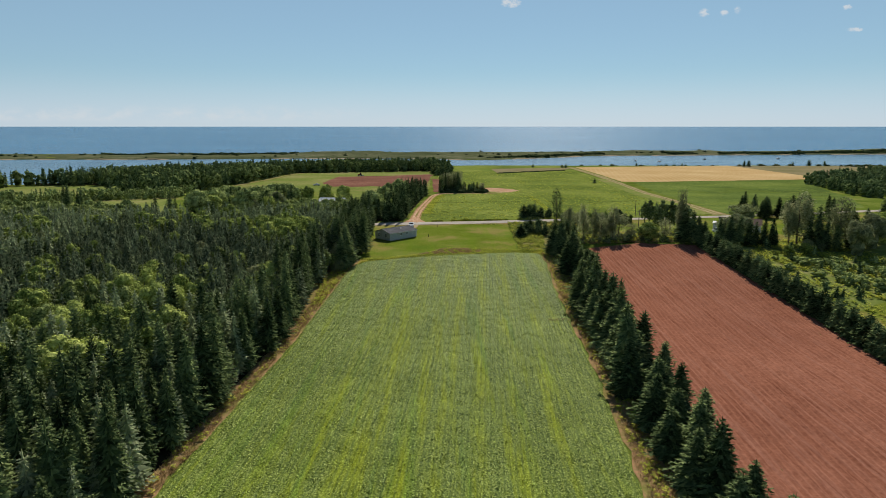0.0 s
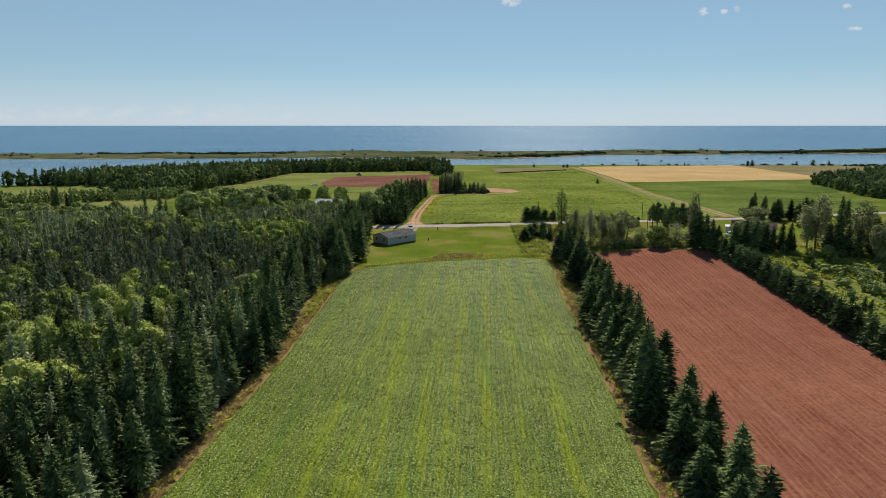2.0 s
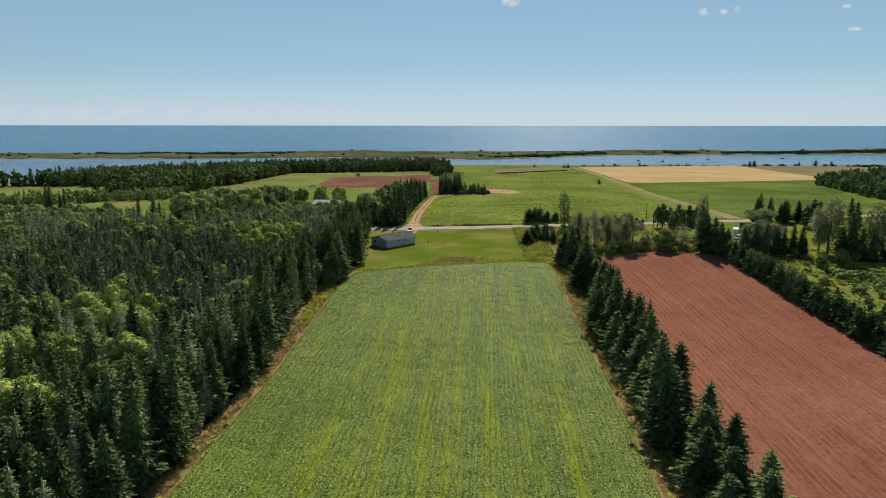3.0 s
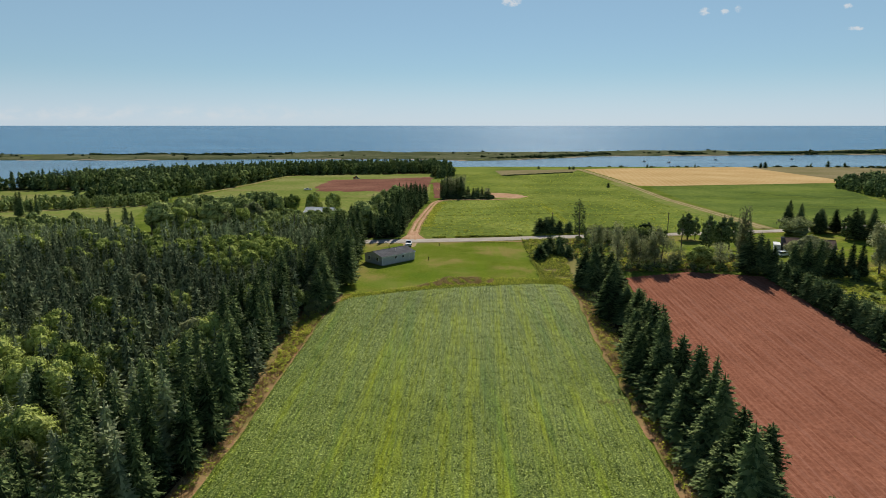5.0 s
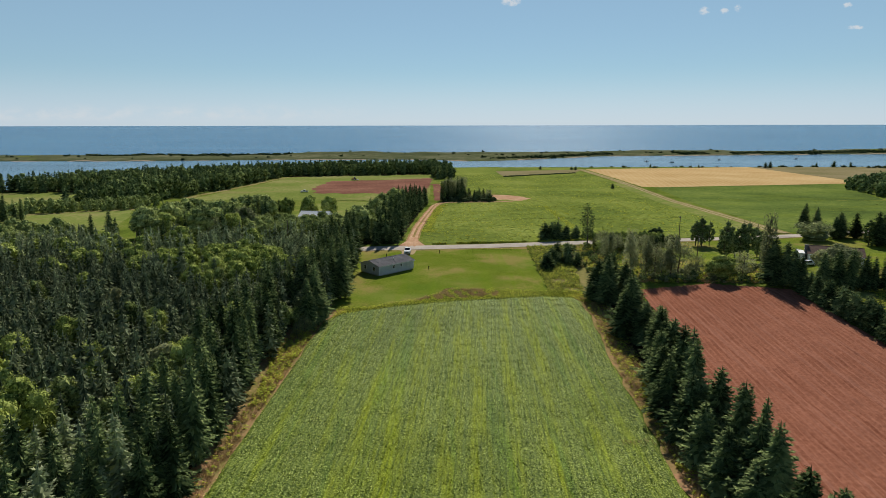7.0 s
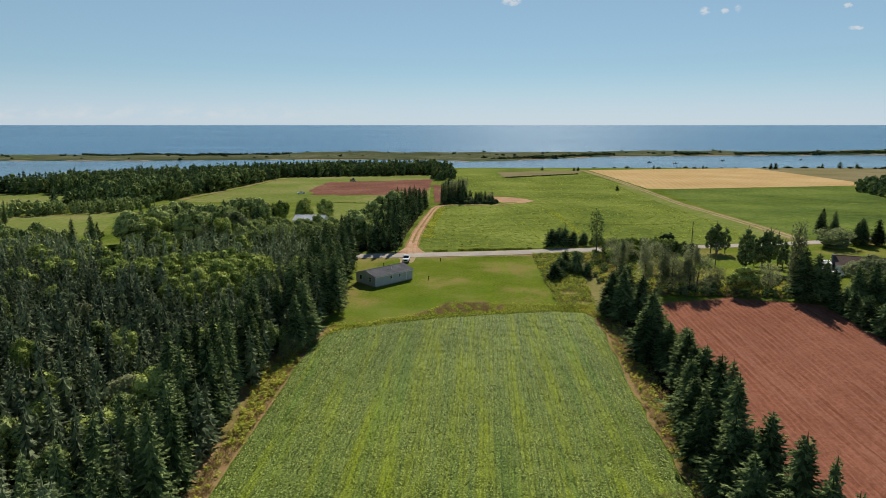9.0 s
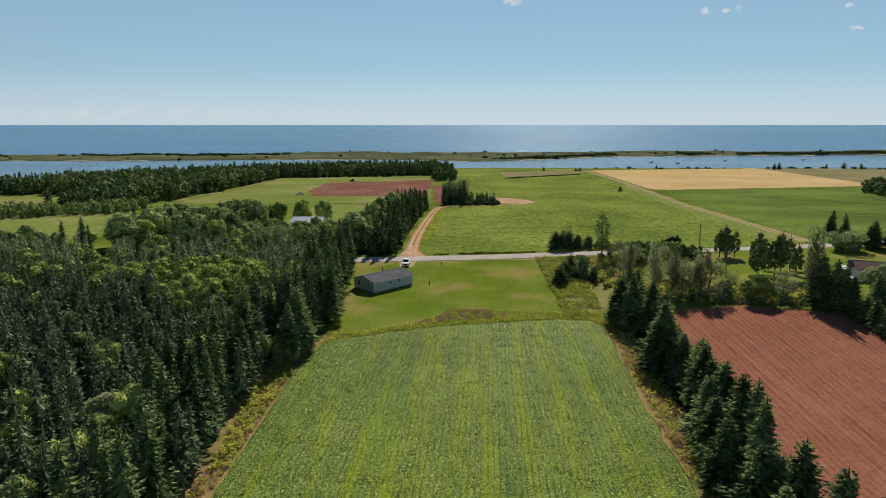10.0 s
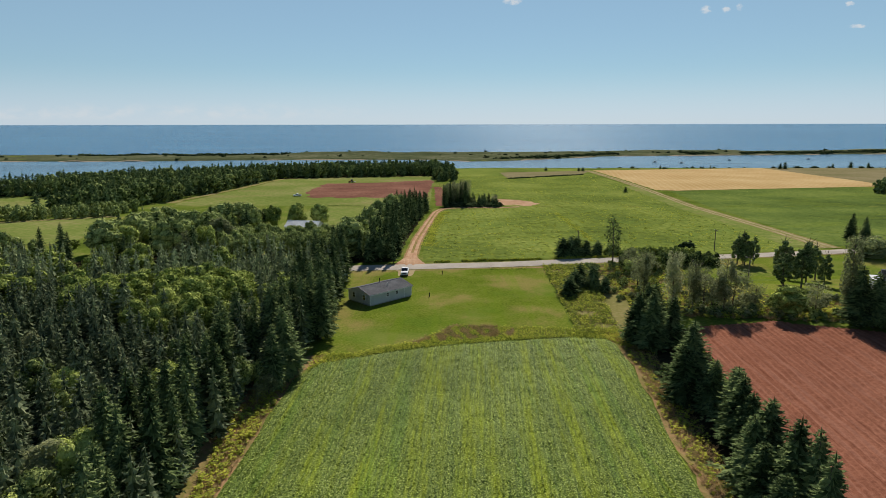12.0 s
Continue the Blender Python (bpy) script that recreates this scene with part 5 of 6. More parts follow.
while len(sp) < 1900:
    x = rt.uniform(-900, 1100)
    y = rt.uniform(float(spit_in(x)) + 8, float(spit_out(x)) - 22)
    band = abs(y - (spit_out(x) - 50 + 10 * wave_sum(x, 0 * x, 31, 120))) < 12 if x < 60 else abs(y - (spit_in(x) + 30 + 8 * wave_sum(x, 0 * x, 31, 120))) < 14
    patch = wave_sum(x, y, 33, 55) > 0.25
    dense = (-620 < x < -270 or 70 < x < 296 or 420 < x < 470 or 524 < x < 591 or x > 600) and band
    if rt.random() < (0.95 if dense else 0.03 if patch else 0.004):
        sp.append((x, y))
mass("spit_scrub", np.array(sp), speck, (1.8, 4.4), [M["scrub"]], "dark wind-bent scrub on the dune spit", "scrub", 82, (0.9, 1.5))
for m in MODELS:
    drop(m)

# ---- shrubs, weeds, grass ----
tuft = []
for s in range(4):
    rng = np.random.default_rng(150 + s)
    V, F = [], []
    for k in range(16):
        a, r = rng.uniform(0, 6.28), rng.uniform(0, 0.45)
        x, y = r * np.cos(a), r * np.sin(a)
        b, lean, h = rng.uniform(0, 6.28), rng.uniform(0.3, 1.0), rng.uniform(0.35, 0.8)
        i = len(V)
        V += [(x - 0.06 * np.cos(b), y - 0.06 * np.sin(b), 0), (x + 0.06 * np.cos(b), y + 0.06 * np.sin(b), 0), (x + lean * np.sin(b), y + lean * np.cos(b), h)]
        F.append((i, i + 1, i + 2))
    tuft.append((np.array(V), np.array(F), np.zeros(len(F), int), 1.0))
shrub = [(V, F, np.zeros(len(F), int), 2.0) for V, F in (round_arrays(160 + s, 2.0, 1.4, 0.02, 6, 80, 0.16, 0.6) for s in range(4))]
weed = [(*leaf_arrays(180 + s, 1.0, 0.6, 0.0, 4, 26, 0.16, 1.0, 0.7), 0, 1.0) for s in range(4)]
weed = [(V, F, np.zeros(len(F), int), H) for V, F, _, H in weed]

cl, cr = interp(crop_left), interp(crop_right)
g1 = scatter(-37, -24, 30, 182, 0.55, lambda x, y: cl(y) - 2.4 - 2.6 * np.exp(-((y - 153) / 14) ** 2) < x < cl(y) - 0.3, 83)
g2 = scatter(20, 40, 30, 190, 0.6, lambda x, y: cr(y) + 0.6 < x < cr(y) + 5, 84)
mass("margin_grass", np.concatenate([g1[::2], g1[1::4], g2[::3], g2[2::3]]), tuft, (0.5, 1.1), [M["straw"]], "tall dry reddish grass along the crop", "grass", 85)
mass("margin_weeds", np.concatenate([g1[1::5], g1[g1[:, 1] > 128][::2], g2[1::3]]), weed, (0.4, 1.1), [M["weeds"]], "green weeds along the crop", "weeds", 86)
cf = interp(crop_far)
nl = interp([(-26, 179), (-18, 179), (-6, 186), (1, 195.5), (11, 194.5), (26, 193)])
g3 = scatter(-24, 34, 168, 197, 0.5, lambda x, y: cf(x) + 0.4 < y < nl(x), 87)
mid = np.array([(-7 < x < 13 and y > cf(x) + 3) and wave_sum(x, y, 35, 5) > -0.1 for x, y in g3])
mass("band_grass", g3[mid], tuft, (0.5, 1.1), [M["straw"]], "tall brown grass between lawn and crop", "grass", 88)
mass("band_weeds", g3[~mid], weed, (0.3, 0.8), [M["weeds"]], "yellow-green weeds between lawn and crop", "weeds", 89)
g4 = scatter(25, 46, 190, 252, 0.6, lambda x, y: 25.6 + (y - 190) * 0.035 < x < 42, 90)
pathy = np.array([abs(x - (36.5 + (y - 190) * 0.12)) < 2.5 for x, y in g4])
gold = g4[~pathy][[wave_sum(x, y, 36, 6) > -0.6 for x, y in g4[~pathy]]]
mass("goldenrod_weeds", gold[::2], weed, (0.4, 1.2), [M["weeds"]], "yellow-green goldenrod and weeds", "weeds", 91)
mass("tall_grass", gold[1::2], weed, (0.4, 1.0), [M["tuft"]], "green tall grass among the goldenrod", "grass", 120, (1.0, 1.5))
sh = scatter(86, 137, 92, 205, 3.5, lambda x, y: x > hx(y) + 4 and not (86 + (y - 109) * 0.3 < x < 104 and 88 + (x - 86) * 0.9 < y < 120 + (x - 86) * 0.9), 92)
rng_w = np.random.default_rng(93)
dk = rng_w.random(len(sh)) < 0.13
small = [(*with_trunk(spruce_arrays(170 + s, 3.0, 1.3, 18, 4, 0.9, 0.75, 6, 5), 3.0, 0.05),) for s in range(3)]
mass("shrub_conifers", sh[dk], small, (1.6, 3.6), [M["spruce"], M["bark"]], "young conifers in the overgrown pasture", "shrubs", 94)
mass("pasture_shrubs", sh[~dk][[(x > 100 and 125 < y < 171 and wave_sum(x, y, 44, 18) > -0.2) or (k % 9 == 0 and y < 176) for k, (x, y) in enumerate(sh[~dk])]], shrub, (1.2, 2.6), [M["darkleaf"]], "green shrubs in the overgrown pasture", "shrubs", 95, (1.0, 1.7))
us = np.array([(rt.uniform(46, 84), rt.uniform(203, 212)) for _ in range(90)] + [(rt.uniform(40, 64), rt.uniform(214, 250)) for _ in range(110)])
mass("undergrowth", us, shrub, (0.6, 2.0), [M["darkleaf"]], "undergrowth below the roadside trees", "shrubs", 96)
ug = np.array([(rt.uniform(43, 92), rt.uniform(203.5, 219)) for _ in range(120)])
mass("brush", ug, shrub, (0.6, 2.2), [M["greyleaf"]], "grey-green brush at the head of the ploughed field", "shrubs", 117, (0.8, 1.5))
uw = np.array([(rt.uniform(42, 92), rt.uniform(202.5, 222)) for _ in range(1500)] + [(rt.uniform(42, 66), rt.uniform(215, 252)) for _ in range(900)])
mass("brush_weeds", uw[::2], weed, (0.5, 1.3), [M["weeds"]], "yellow-green weeds among the roadside trees", "weeds", 118, (1.0, 1.6))
mass("brush_grass", uw[1::2], tuft, (0.6, 1.3), [M["straw"]], "dry grass among the roadside trees", "grass", 119, (1.0, 1.5))
rh = np.array([(x, 257.2 + 0.128 * (x - 18) + rt.uniform(0.0, 1.4)) for x in np.arange(-6, 78, 0.55) if wave_sum(x, 0.0, 42, 14) > 0.15])
mass("roadside_weeds", rh, shrub, (0.5, 1.0), [M["weeds"]], "weeds along the far side of the road", "weeds", 97)
cl_b = np.array([(rt.uniform(-1, 31), rt.uniform(425.5, 442)) for _ in range(120)] + [(80, 283), (81.5, 283.5), (83, 283)])
mass("clump_brush", cl_b, tiny, (1.0, 3.2), [M["scrub"]], "dark tangled brush under the clump", "brush", 101)
rn = np.array([(rt.uniform(50, 79), 0) for _ in range(90)])
rn[:, 1] = 248.5 + 0.13 * (rn[:, 0] - 50) + np.random.default_rng(104).uniform(-3, 2, 90)
mass("roadside_hedge", rn, shrub, (1.8, 4.0), [M["darkleaf"]], "dense dark hedge along the near side of the road", "hedge", 105, (0.8, 1.2))
rd = np.array([(rt.uniform(12, 22.5), 246.6 + rt.uniform(-0.4, 0.4)) for _ in range(60)])
mass("ditch_weeds", rd, weed, (0.3, 0.6), [M["weeds"]], "weeds in the ditch beside the lawn", "weeds", 106)
rb = np.array([(rt.uniform(50, 78), 262 + rt.uniform(2, 5) + 0.1 * 15) for _ in range(60)])
mass("roadside_bushes", rb, shrub, (1.5, 3.0), [M["broadleaf"]], "dark bushes along the far side of the road", "bushes", 98)

plantlet = [(V, F, np.zeros(len(F), int), 1.0) for V, F in (bush_arrays(190 + s, 1.0, 0.9, 6, 0.5) for s in range(5))]
rng = np.random.default_rng(107)
fp = np.stack([rng.uniform(-6, 158, 12000), 258 + 430 * rng.random(12000) ** 1.5], 1)
lane_l = interp([(262, 117), (287, 117), (404, 127), (572, 139), (780, 148)])
fp = fp[(fp[:, 0] < lane_l(fp[:, 1])) & (fp[:, 1] > 262 + 0.13 * fp[:, 0]) & ~((fp[:, 0] < 50) & (fp[:, 1] > 420) & (fp[:, 1] < 480)) & ~((fp[:, 1] > 600) & (fp[:, 0] < 12))]
tall = rng.random(len(fp)) < 0.6
mass("field_weeds", fp[tall], plantlet, (0.14, 0.34), [M["tuft"]], "dark green plants standing in the broad field", "weeds", 108, (0.8, 1.8))
mass("field_grass", fp[~tall], plantlet, (0.2, 0.45), [M["weeds"]], "yellow-green grass tufts in the broad field", "grass", 109, (0.8, 2.0))
fq = np.stack([rng.uniform(135, 330, 7000), rng.uniform(284, 550, 7000)], 1)
fq = fq[(fq[:, 0] > interp([(280, 137), (356, 147), (540, 168)])(fq[:, 1])) & (fq[:, 0] < interp([(280, 195), (383, 250), (551, 312)])(fq[:, 1])) & (fq[:, 1] > 284 + 0.36 * (fq[:, 0] - 134)) & (fq[:, 1] < 523 + 0.18 * (fq[:, 0] - 160))]
mass("hay_field_weeds", fq[::2], plantlet, (0.14, 0.3), [M["tuft"]], "green tufts in the hay field", "weeds", 110, (0.8, 1.8))
gp = np.array([(rt.uniform(22.6, 26.6), 117 + rt.uniform(-0.35, 0.35)) for _ in range(46)])
mass("crop_gap_weeds", gp, tuft, (0.7, 1.0), [M["straw"]], "strip of dry weeds reaching into the crop", "weeds", 111)

pw = scatter(80, 137, 92, 205, 1.25, lambda x, y: x > hx(y) + 2.5 and wave_sum(x, y, 37, 14) > -0.35, 112)
mass("goldenrod_weeds", pw[1::2][pw[1::2][:, 1] > 160], weed, (0.5, 1.2), [M["weeds"]], "yellow-green goldenrod between trees and shrubs", "weeds", 121, (1.0, 1.8))
mass("pasture_weeds", pw[::2], weed, (0.5, 1.1), [M["weeds"]], "pale tall grass between the pasture shrubs", "grass", 113, (1.0, 1.8))
rng = np.random.default_rng(115)
ys = np.concatenate([rng.uniform(285, 404, 1100), rng.uniform(296, 398, 300)])
xs = np.concatenate([np.interp(ys[:1100], [285, 325, 360, 388, 404], [-7, -6.2, -4.2, -2.8, 0.5]) + rng.normal(0.3, 1.0, 1100), np.interp(ys[1100:], [296, 398], [53, 57]) + rng.normal(0, 0.8, 300)])
mass("weed_streak", np.stack([xs, ys], 1), plantlet, (0.2, 0.5), [M["weeds"]], "streaks of bright yellow-green weeds in the field", "weeds", 116, (0.8, 1.6))
# clods on the ploughed field
clod = []
for s in range(4):
    rng = np.random.default_rng(200 + s)
    ring = [(0.13 * np.cos(k * 1.57 + rng.uniform(-0.4, 0.4)), 0.13 * np.sin(k * 1.57 + rng.uniform(-0.4, 0.4)), 0.0) for k in range(4)]
    clod.append((np.array(ring + [(0.02, 0.03, 1.0)]), np.array([(0, 1, 4), (1, 2, 4), (2, 3, 4), (3, 0, 4)]), np.zeros(4, int), 1.0))
rng = np.random.default_rng(205)
cy = 30 + 168 * rng.random(7000)
fl, fr = interp([(20, 31), (53, 33), (120, 39), (196, 49)]), interp([(20, 69.5), (90, 76.2), (134, 80.8), (196, 86.5)])
cx = fl(cy) + 1 + (fr(cy) - fl(cy) - 2) * rng.random(7000)
cx = np.round((cx - 0.078 * cy) / 0.95) * 0.95 + 0.078 * cy + rng.normal(0, 0.16, 7000)
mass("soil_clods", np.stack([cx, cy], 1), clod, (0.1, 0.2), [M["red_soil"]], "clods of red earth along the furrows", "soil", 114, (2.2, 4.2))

# leaves that stand out of the crop
rng = np.random.default_rng(99)
N = 260000
yy = 28 + (188 - 28) * rng.random(N) ** 0.85
xx = cl(yy) + 0.4 + (cr(yy) - cl(yy) - 0.8) * rng.random(N)
xx = np.round((xx - 0.07 * yy) / 0.76) * 0.76 + 0.07 * yy + rng.normal(0, 0.24, N)
ok = (yy < cf(xx) - 0.4) & (xx > cl(yy) + 0.3) & (xx < cr(yy) - 0.3)
xx, yy = xx[ok], yy[ok]
N = len(xx)
p = np.stack([xx, yy, 0.45 + rng.uniform(-0.04, 0.06, N)], 1)
nrm = np.stack([rng.normal(0, 0.4, N), rng.normal(0, 0.4, N), np.ones(N)], 1)
nrm /= np.linalg.norm(nrm, axis=1)[:, None]
a = np.cross(nrm, rng.normal(0, 1, (N, 3)))
a /= np.linalg.norm(a, axis=1)[:, None]
b = np.cross(nrm, a)
s = rng.uniform(0.06, 0.16, (N, 1))
V = np.stack([p - a * s, p + a * s * 0.6 - b * s * 0.7, p + a * s * 0.6 + b * s * 0.7], 1).reshape(-1, 3)
F = np.arange(3 * N).reshape(-1, 3)
tagged(new("crop_plants", mesh_np("crop_plants", V, F, [M["crop_leaf"]])), "leafy plants of the row crop", "crop", kind="stuff")

# ---- grey house ----
def window(parent, name, m, wdt, hgt):
    """A window on a wall: local x along the wall, z up, y out of the wall."""
    f = new(name)
    f.parent = parent
    f.matrix_local = m
    w2, h2 = wdt / 2, hgt / 2
    part("window_frame", boxed((-w2 - 0.08, -w2, -0.03, 0.06, -h2 - 0.08, h2 + 0.08), (w2, w2 + 0.08, -0.03, 0.06, -h2 - 0.08, h2 + 0.08), (-w2, w2, -0.03, 0.06, h2, h2 + 0.08),
                               (-w2, w2, -0.03, 0.06, -h2 - 0.08, -h2), (-w2, w2, -0.03, 0.045, -0.03, 0.03)), M["trim"], f)
    part("pane", boxed(-w2, w2, -0.02, 0.02, 0.03, h2), M["glass"], f)
    part("pane", boxed(-w2, w2, -0.02, 0.02, -h2, -0.03), M["glass"], f)
    return f


def gable_house(name, m, L, W, wall, ridge, walls, roofing, label, windows, over=0.35, step=0.18):
    """A plain gabled house: local x along the ridge from 0 to L, y across from 0 to W."""
    h = thing(name, m, label, "house")
    part("foundation", boxed(0.06, L - 0.06, 0.06, W - 0.06, -0.9, 0.3), M["concrete"], h)
    bm = bmesh.new()
    prof = [(0, 0.3), (W, 0.3), (W, wall), (W / 2, ridge), (0, wall)]
    a = [bm.verts.new((0, y, z)) for y, z in prof]
    b = [bm.verts.new((L, y, z)) for y, z in prof]
    bm.faces.new(a[::-1])
    bm.faces.new(b)
    for i in range(5):
        bm.faces.new((a[i], a[(i + 1) % 5], b[(i + 1) % 5], b[i]))
    bmesh.ops.recalc_face_normals(bm, faces=bm.faces)
    wl = part("wall", bm, walls, h)
    # clapboards
    z = 0.34
    lap = bmesh.new()
    while z < wall - 0.1:
        for y0, y1 in ((-0.012, 0.0), (W, W + 0.012)):
            box(lap, 0, L, y0 - 0.004, y1 + 0.004, z, z + step - 0.03)
        for x0, x1 in ((-0.016, 0.0), (L, L + 0.016)):
            box(lap, x0, x1, 0, W, z, z + step - 0.03)
        z += step
    part("siding", lap, walls, h)
    for x, y in ((0, 0), (L, 0), (0, W), (L, W)):
        part("corner_board", boxed(x - 0.06, x + 0.06, y - 0.06, y + 0.06, 0.3, wall), M["trim"], h)
    slope = (ridge - wall) / (W / 2)
    for side in (0, 1):
        prof = []
        n = 14
        for k in range(n):                      # courses of shingles, each a little proud of the one above
            for u, up in ((-over + (W / 2 + over) * k / n, 0.09), (-over + (W / 2 + over) * (k + 1) / n, 0.075)):
                prof.append((u, wall + slope * u + up))
        prof += [(W / 2, ridge + 0.03), (-over, wall - slope * over + 0.03)]
        bm = prism([(u if side == 0 else W - u, z) for u, z in prof], -over, L + over)
        bmesh.ops.transform(bm, matrix=Matrix(((0, 1, 0, 0), (1, 0, 0, 0), (0, 0, 1, 0), (0, 0, 0, 1))), verts=bm.verts)
        bmesh.ops.recalc_face_normals(bm, faces=bm.faces)
        part("roof_slope", bm, roofing, h)
        y = -over if side == 0 else W + over
        part("fascia", boxed(-over, L + over, y - 0.02, y + 0.02, wall - slope * over - 0.12, wall - slope * over + 0.05), M["trim"], h)
    part("ridge_cap", boxed(-over, L + over, W / 2 - 0.12, W / 2 + 0.12, ridge + 0.05, ridge + 0.12), roofing, h)
    for wall_side, pos, z, wd, hg in windows:
        mm = {"near": Matrix.Translation((pos, 0, z)) @ pose(0, 0, 0, 0, 0, 180), "far": Matrix.Translation((pos, W, z)),
              "start": Matrix.Translation((0, pos, z)) @ pose(0, 0, 0, 0, 0, 90), "end": Matrix.Translation((L, pos, z)) @ pose(0, 0, 0, 0, 0, -90)}[wall_side]
        window(h, "window", mm, wd, hg)
    return h


house = gable_house("house", pose(-17.8, 209.1, 0, 0, 0, 45), 12.6, 8.0, 2.75, 3.85, M["siding"], M["shingle"], "grey-sided bungalow with a dark shingle roof on the lawn",
                    [("start", 2.2, 1.75, 0.9, 1.1), ("start", 6.0, 1.75, 0.9, 1.1), ("near", 5.2, 1.9, 0.7, 0.75), ("near", 8.0, 1.9, 0.7, 0.75), ("far", 4, 1.8, 1.2, 1.1), ("far", 9, 1.8, 1.2, 1.1)])
part("corner_board", boxed(10.4, 10.55, -0.05, 0.0, 0.3, 2.7), M["trim"], house)
part("vent_pipe", rod((7.0, 2.1, 3.2), (7.0, 2.1, 3.95), 0.07, 0.07, 8), M["trim"], house)
part("flue", rod((8.2, 6.6, 3.2), (8.2, 6.6, 4.2), 0.1, 0.1, 8), M["black"], house)
part("step", boxed((6, 7.6, 8.25, 9.3, 0, 0.2), (6, 7.6, 8.25, 8.9, 0.2, 0.4)), M["concrete"], house)
field("driveway", [(236, -13.5), (246, -14.5)], [(236, -10.5), (246, -8.5)], [(-20, 238), (0, 238)], [(-20, 245), (0, 246)], M["lane"], "short gravel driveway from the road", "driveway", 6, 8, 0.1)

east = gable_house("farmhouse", pose(95.9, 204.6, float(lie(101, 202)) - 0.1, 0, 0, -24), 12.5, 8, 2.8, 4.3, M["trim"], M["brown_shingle"], "white farmhouse with a brown roof among trees",
                   [("near", 2.5, 1.9, 1.0, 1.3), ("near", 5.5, 1.9, 1.0, 1.3), ("near", 9.5, 1.9, 1.0, 1.3), ("start", 1.4, 1.9, 0.8, 1.3), ("start", 5.5, 1.9, 1.0, 1.3)])
part("chimney", boxed((-0.75, -0.02, 2.6, 3.5, -0.4, 4.3), (-0.85, 0.08, 2.5, 3.6, 4.3, 4.55)), M["shingle"], east, "dark chimney stack")
part("porch", boxed(-2.4, -0.78, 0.8, 5.4, -0.5, 2.5), M["siding"], east, "pale grey side porch")
part("porch_roof", boxed(-2.6, -0.78, 0.6, 5.6, 2.5, 2.64), M["tin"], east, "pale metal porch roof", bevel=0.02)
shed = gable_house("farm_shed", pose(-64, 317, float(lie(-57, 319)), 0, 0, -10), 13, 8, 3.2, 5.0, M["trim"], M["tin"], "farm building with a pale metal roof among trees",
                   [("near", 4, 1.8, 0.9, 0.9), ("near", 11, 1.8, 0.9, 0.9)])
gable_house("small_shed", pose(-39, 291, float(lie(-39, 292)), 0, 0, -14), 4.5, 3.5, 2.2, 3.3, M["siding"], M["tin"], "little shed behind the trees", [("near", 2.2, 1.4, 0.6, 0.6)])


# ---- vehicles ----
def wheel(parent, x, y, r, wdt):
    hub = part("wheel", rod((x, y - wdt / 2, r), (x, y + wdt / 2, r), r, r, 14), M["black"], parent)
    part("rim", rod((x, y - wdt / 2 - 0.01, r), (x, y + wdt / 2 + 0.01, r), r * 0.55, r * 0.55, 10), M["tin"], hub)


def pickup(m, paint, label):
    """Local x forward; about 5.4 m long and 1.95 m wide."""
    v = thing("pickup_truck", m, label, "pickup truck")
    part("body", prism([(-2.7, 0.45), (2.6, 0.45), (2.7, 0.6), (2.68, 0.95), (2.5, 1.08), (1.15, 1.15), (-2.7, 1.15)], -0.97, 0.97), paint, v, bevel=0.05)
    part("cab", prism([(-0.85, 1.15), (1.15, 1.15), (0.45, 1.8), (0.3, 1.86), (-0.6, 1.86), (-0.75, 1.8)], -0.86, 0.86), paint, v, bevel=0.06)
    part("windscreen", prism([(1.12, 1.19), (1.16, 1.19), (0.52, 1.76), (0.48, 1.76)], -0.76, 0.76), M["glass"], v)
    for s in (-1, 1):
        part("side_window", prism([(-0.65, 1.22), (0.9, 1.22), (0.4, 1.74), (-0.58, 1.74)], s * 0.862, s * 0.875), M["glass"], v)
        part("headlight", boxed(2.62, 2.72, s * 0.72 - 0.16, s * 0.72 + 0.16, 0.72, 0.92), M["tin"], v)
        for x in (-1.65, 1.7):
            wheel(v, x, s * 0.86, 0.38, 0.26)
    part("rear_window", boxed(-0.86, -0.82, -0.7, 0.7, 1.25, 1.7), M["glass"], v)
    part("bed", boxed((-2.6, -0.95, -0.8, 0.8, 1.0, 1.16),), M["black"], v)
    part("grille", boxed(2.66, 2.72, -0.5, 0.5, 0.62, 0.9), M["black"], v)
    part("bumper", boxed(2.66, 2.8, -0.9, 0.9, 0.42, 0.6), M["tin"], v)
    return v


pickup(pose(-11.8, 240.2, 0.15, 0, 0, -91), M["white_car"], "white pickup truck parked on the drive by the house")
pickup(pose(-99, 490, float(lie(-99, 490)) + 0.06, 0, 0, 188), M["white_car"], "pale pickup truck standing on the far pasture")


def sedan(m, paint, label):
    """Local x forward; about 4.5 m long."""
    v = thing("car", m, label, "car")
    part("body", prism([(-2.2, 0.35), (2.2, 0.35), (2.25, 0.65), (1.1, 0.88), (-2.15, 0.9)], -0.88, 0.88), paint, v, bevel=0.06)
    part("cabin", prism([(-1.7, 0.88), (1.0, 0.88), (0.35, 1.4), (-1.1, 1.42)], -0.76, 0.76), M["glass"], v, bevel=0.05)
    part("roof", prism([(-1.1, 1.4), (0.35, 1.38), (0.3, 1.45), (-1.05, 1.47)], -0.72, 0.72), paint, v)
    for s in (-1, 1):
        part("headlight", boxed(2.15, 2.26, s * 0.62 - 0.14, s * 0.62 + 0.14, 0.58, 0.72), M["tin"], v)
        for x in (-1.4, 1.4):
            wheel(v, x, s * 0.78, 0.32, 0.22)
    return v


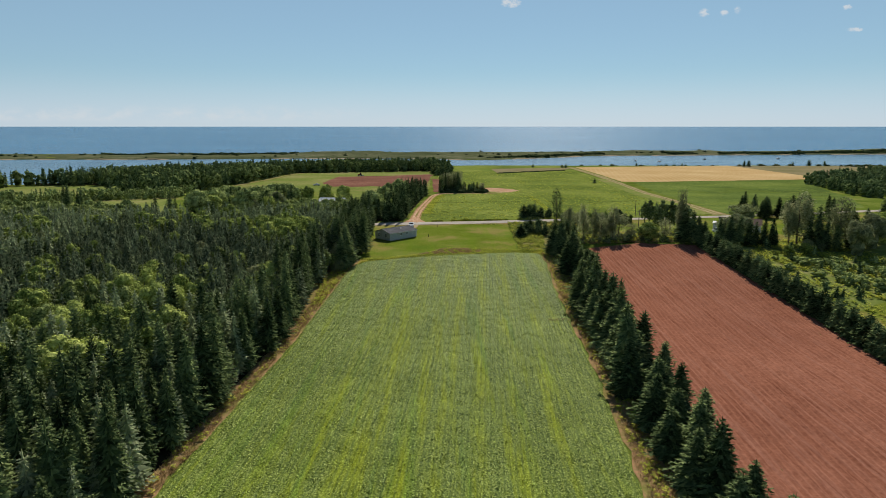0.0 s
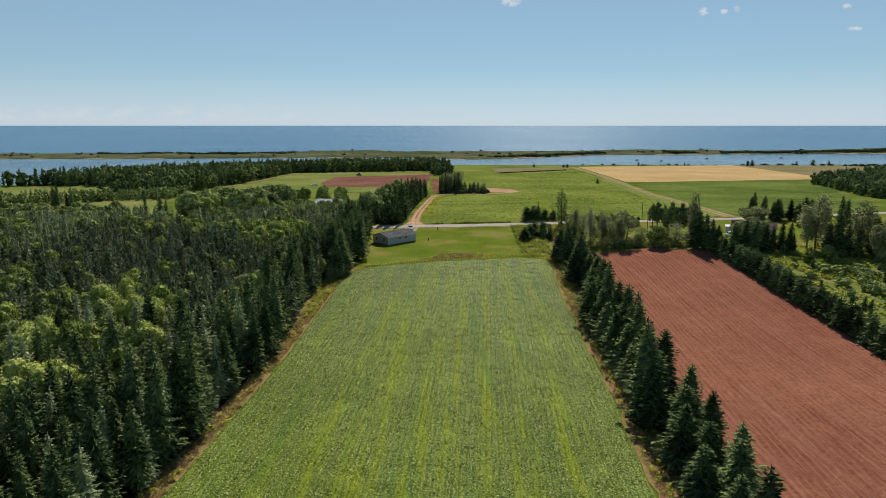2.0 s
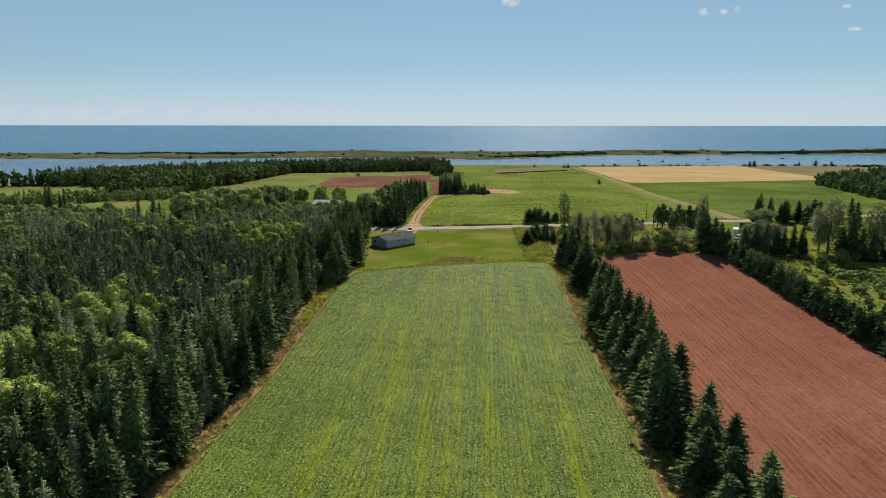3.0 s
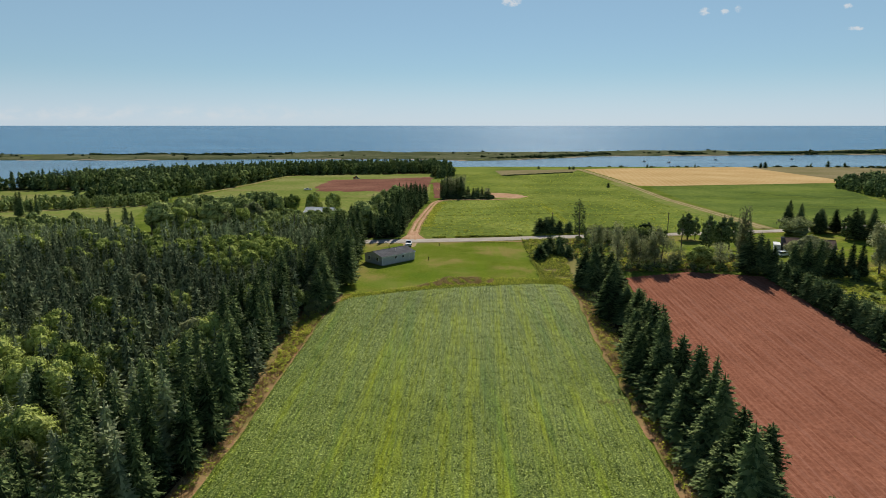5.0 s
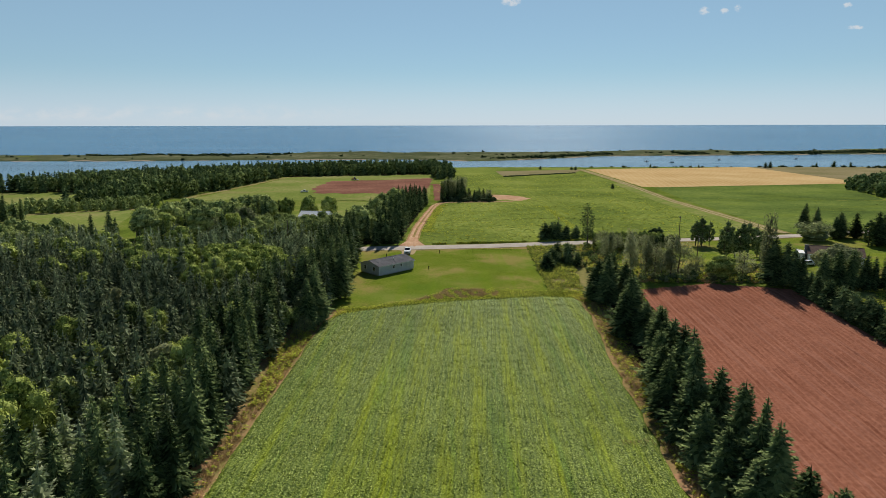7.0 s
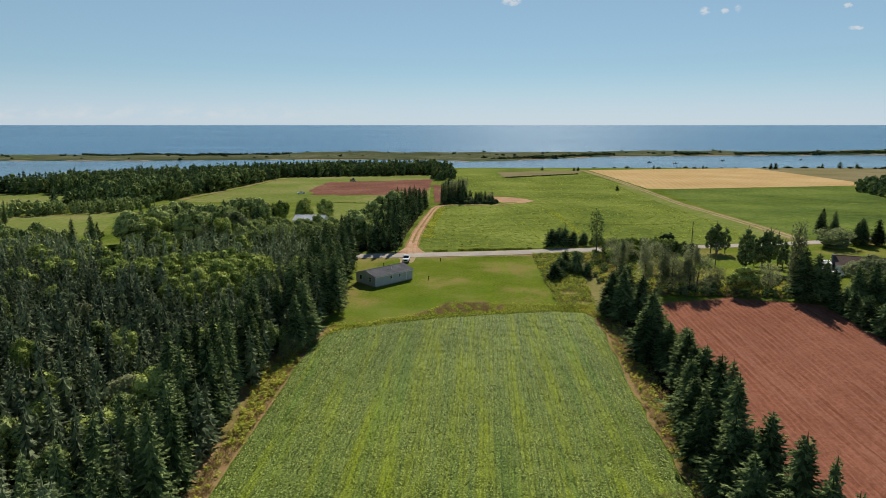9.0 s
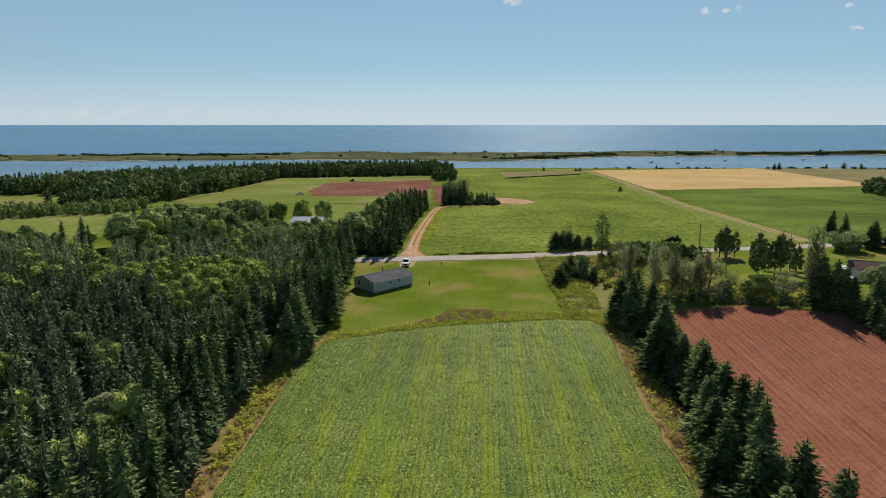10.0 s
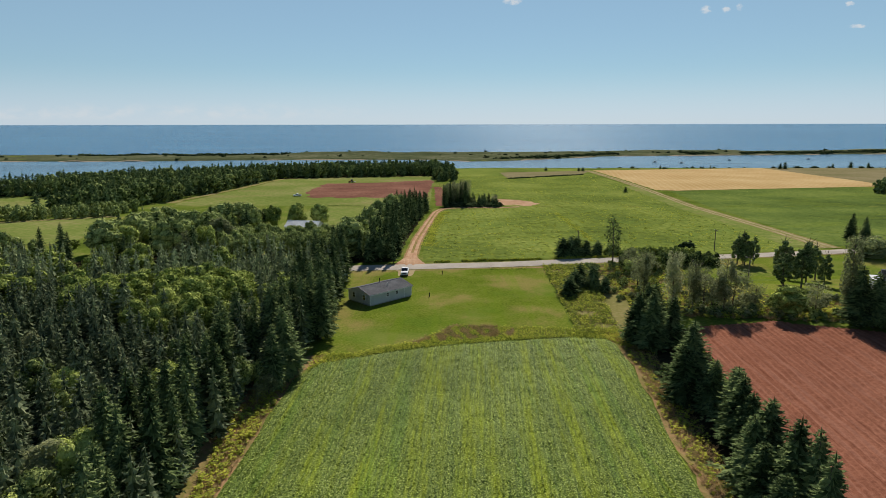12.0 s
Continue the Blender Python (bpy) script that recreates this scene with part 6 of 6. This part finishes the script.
sedan(pose(94.2, 201.8, float(lie(94.2, 201.8)) + 0.05, 0, 0, 20), M["white_car"], "white car parked beside the farmhouse")


def tractor(m):
    v = thing("tractor", m, "dark red farm tractor on the far field", "tractor")
    part("hood", boxed(0.2, 2.2, -0.4, 0.4, 0.8, 1.6), M["red_paint"], v, bevel=0.08)
    part("cab", boxed(-1.2, 0.2, -0.75, 0.75, 0.9, 2.6), M["glass"], v, bevel=0.08)
    part("cab_roof", boxed(-1.3, 0.3, -0.85, 0.85, 2.6, 2.8), M["dark_car"], v, bevel=0.05)
    part("exhaust", rod((1.2, 0.3, 1.6), (1.2, 0.3, 2.7), 0.05, 0.05), M["black"], v)
    for s in (-1, 1):
        wheel(v, -0.8, s * 0.95, 0.85, 0.5)
        wheel(v, 1.6, s * 0.75, 0.5, 0.35)
    part("implement", boxed((-3.6, -2.2, -2.4, 2.4, 0.5, 0.8), (-2.2, -1.2, -0.2, 0.2, 0.55, 0.75)), M["dark_car"], v)
    for k in range(7):
        part("tine", rod((-2.9, -2.2 + 0.73 * k, 0.6), (-3.1, -2.2 + 0.73 * k, 0.0), 0.06, 0.04), M["dark_car"], v)
    return v


tractor(pose(-79, 600, float(lie(-79, 600)) + 0.12, 0, 0, 175))


# ---- utility poles and wires ----
def utility_pole(x, y, h, turn):
    z = float(lie(x, y))
    p = thing("utility_pole", pose(x, y, z, 0, 0, turn), "weathered wooden utility pole beside the road", "utility pole", "roadside poles")
    part("post", rod((0, 0, -0.5), (0, 0, h), 0.16, 0.11, 10), M["pole_wood"], p)
    part("crossarm", boxed(-0.06, 0.06, -0.9, 0.9, h - 0.6, h - 0.48), M["pole_wood"], p)
    for s in (-0.8, 0, 0.8):
        part("insulator", rod((0, s, h - 0.48), (0, s, h - 0.3), 0.05, 0.04, 8), M["tin"], p)
    part("transformer", rod((0.28, 0, h - 1.9), (0.28, 0, h - 1.1), 0.2, 0.2, 10), M["concrete"], p) if turn > 20 else None
    return Vector((x, y, z + h - 0.3))


tops = [utility_pole(-104, 252, 9.0, 8), utility_pole(-54, 256.5, 8.5, 8), utility_pole(41, 265.5, 8.2, 9), utility_pole(88, 275, 7.4, 12)]
utility_pole(72, 218, 7.4, 30)


def wire(a, b, sag=0.7):
    cu_ = bpy.data.curves.new("wire", "CURVE")
    cu_.dimensions, cu_.bevel_depth = "3D", 0.014
    s = cu_.splines.new("POLY")
    s.points.add(14)
    for i in range(15):
        t = i / 14
        q = a.lerp(b, t)
        s.points[i].co = (q.x, q.y, q.z - 4 * sag * t * (1 - t), 1)
    cu_.materials.append(M["black"])
    return tagged(new("power_line", cu_), "thin sagging power line between poles", "power line", "wires")


for a_, b_ in zip(tops, tops[1:]):
    for off in (-0.8, 0.8):
        wire(a_ + Vector((0, off, 0)), b_ + Vector((0, off, 0)))


# ---- small things ----
def marker(x, y, h, label):
    p = thing("yard_post", pose(x, y, 0.05), label, "post")
    part("stake", rod((0, 0, -0.2), (0, 0, h), 0.12, 0.1, 8), M["black"], p)
    part("cap", boxed(-0.16, 0.16, -0.12, 0.12, h, h + 0.16), M["black"], p)


marker(-4.5, 217.5, 0.8, "short dark post standing on the lawn")
marker(-1.5, 240, 0.9, "short dark post near the road")
for x, y in ((330, 963), (425, 1027), (557, 1051), (300, 985)):
    b_ = thing("boat", pose(x, y, SEA, 0, 0, 15), "small work boat moored on the lagoon", "boat", "boats on the lagoon")
    part("hull", prism([(-3.2, 0.0), (2.6, 0.0), (3.6, 0.9), (-3.2, 0.7)], -1.1, 1.1), M["dark_car"], b_, bevel=0.08)
    part("cabin", boxed(-0.6, 1.2, -0.8, 0.8, 0.75, 2.1), M["trim"], b_, bevel=0.06)
# rows of mussel-farm floats
fl = bmesh.new()
rr = random.Random(9)
for row in range(9):
    for k in range(40):
        x, y = -720 + k * 6.5 + rr.uniform(-1, 1), 800 + row * 16 + rr.uniform(-1, 1) + k * 0.6
        box(fl, x - 0.6, x + 0.6, y - 0.35, y + 0.35, SEA - 0.1, SEA + 0.35)
for k in range(22):
    x = 350 + k * 1.9 * 1.8
    box(fl, x - 0.5, x + 0.5, 949.5, 950.5, SEA - 0.1, SEA + 0.4)
me = bpy.data.meshes.new("floats")
fl.to_mesh(me)
fl.free()
me.materials.append(M["dark_car"])
tagged(new("mooring_floats", me), "rows of dark floats of a shellfish farm on the lagoon", "floats", kind="stuff")
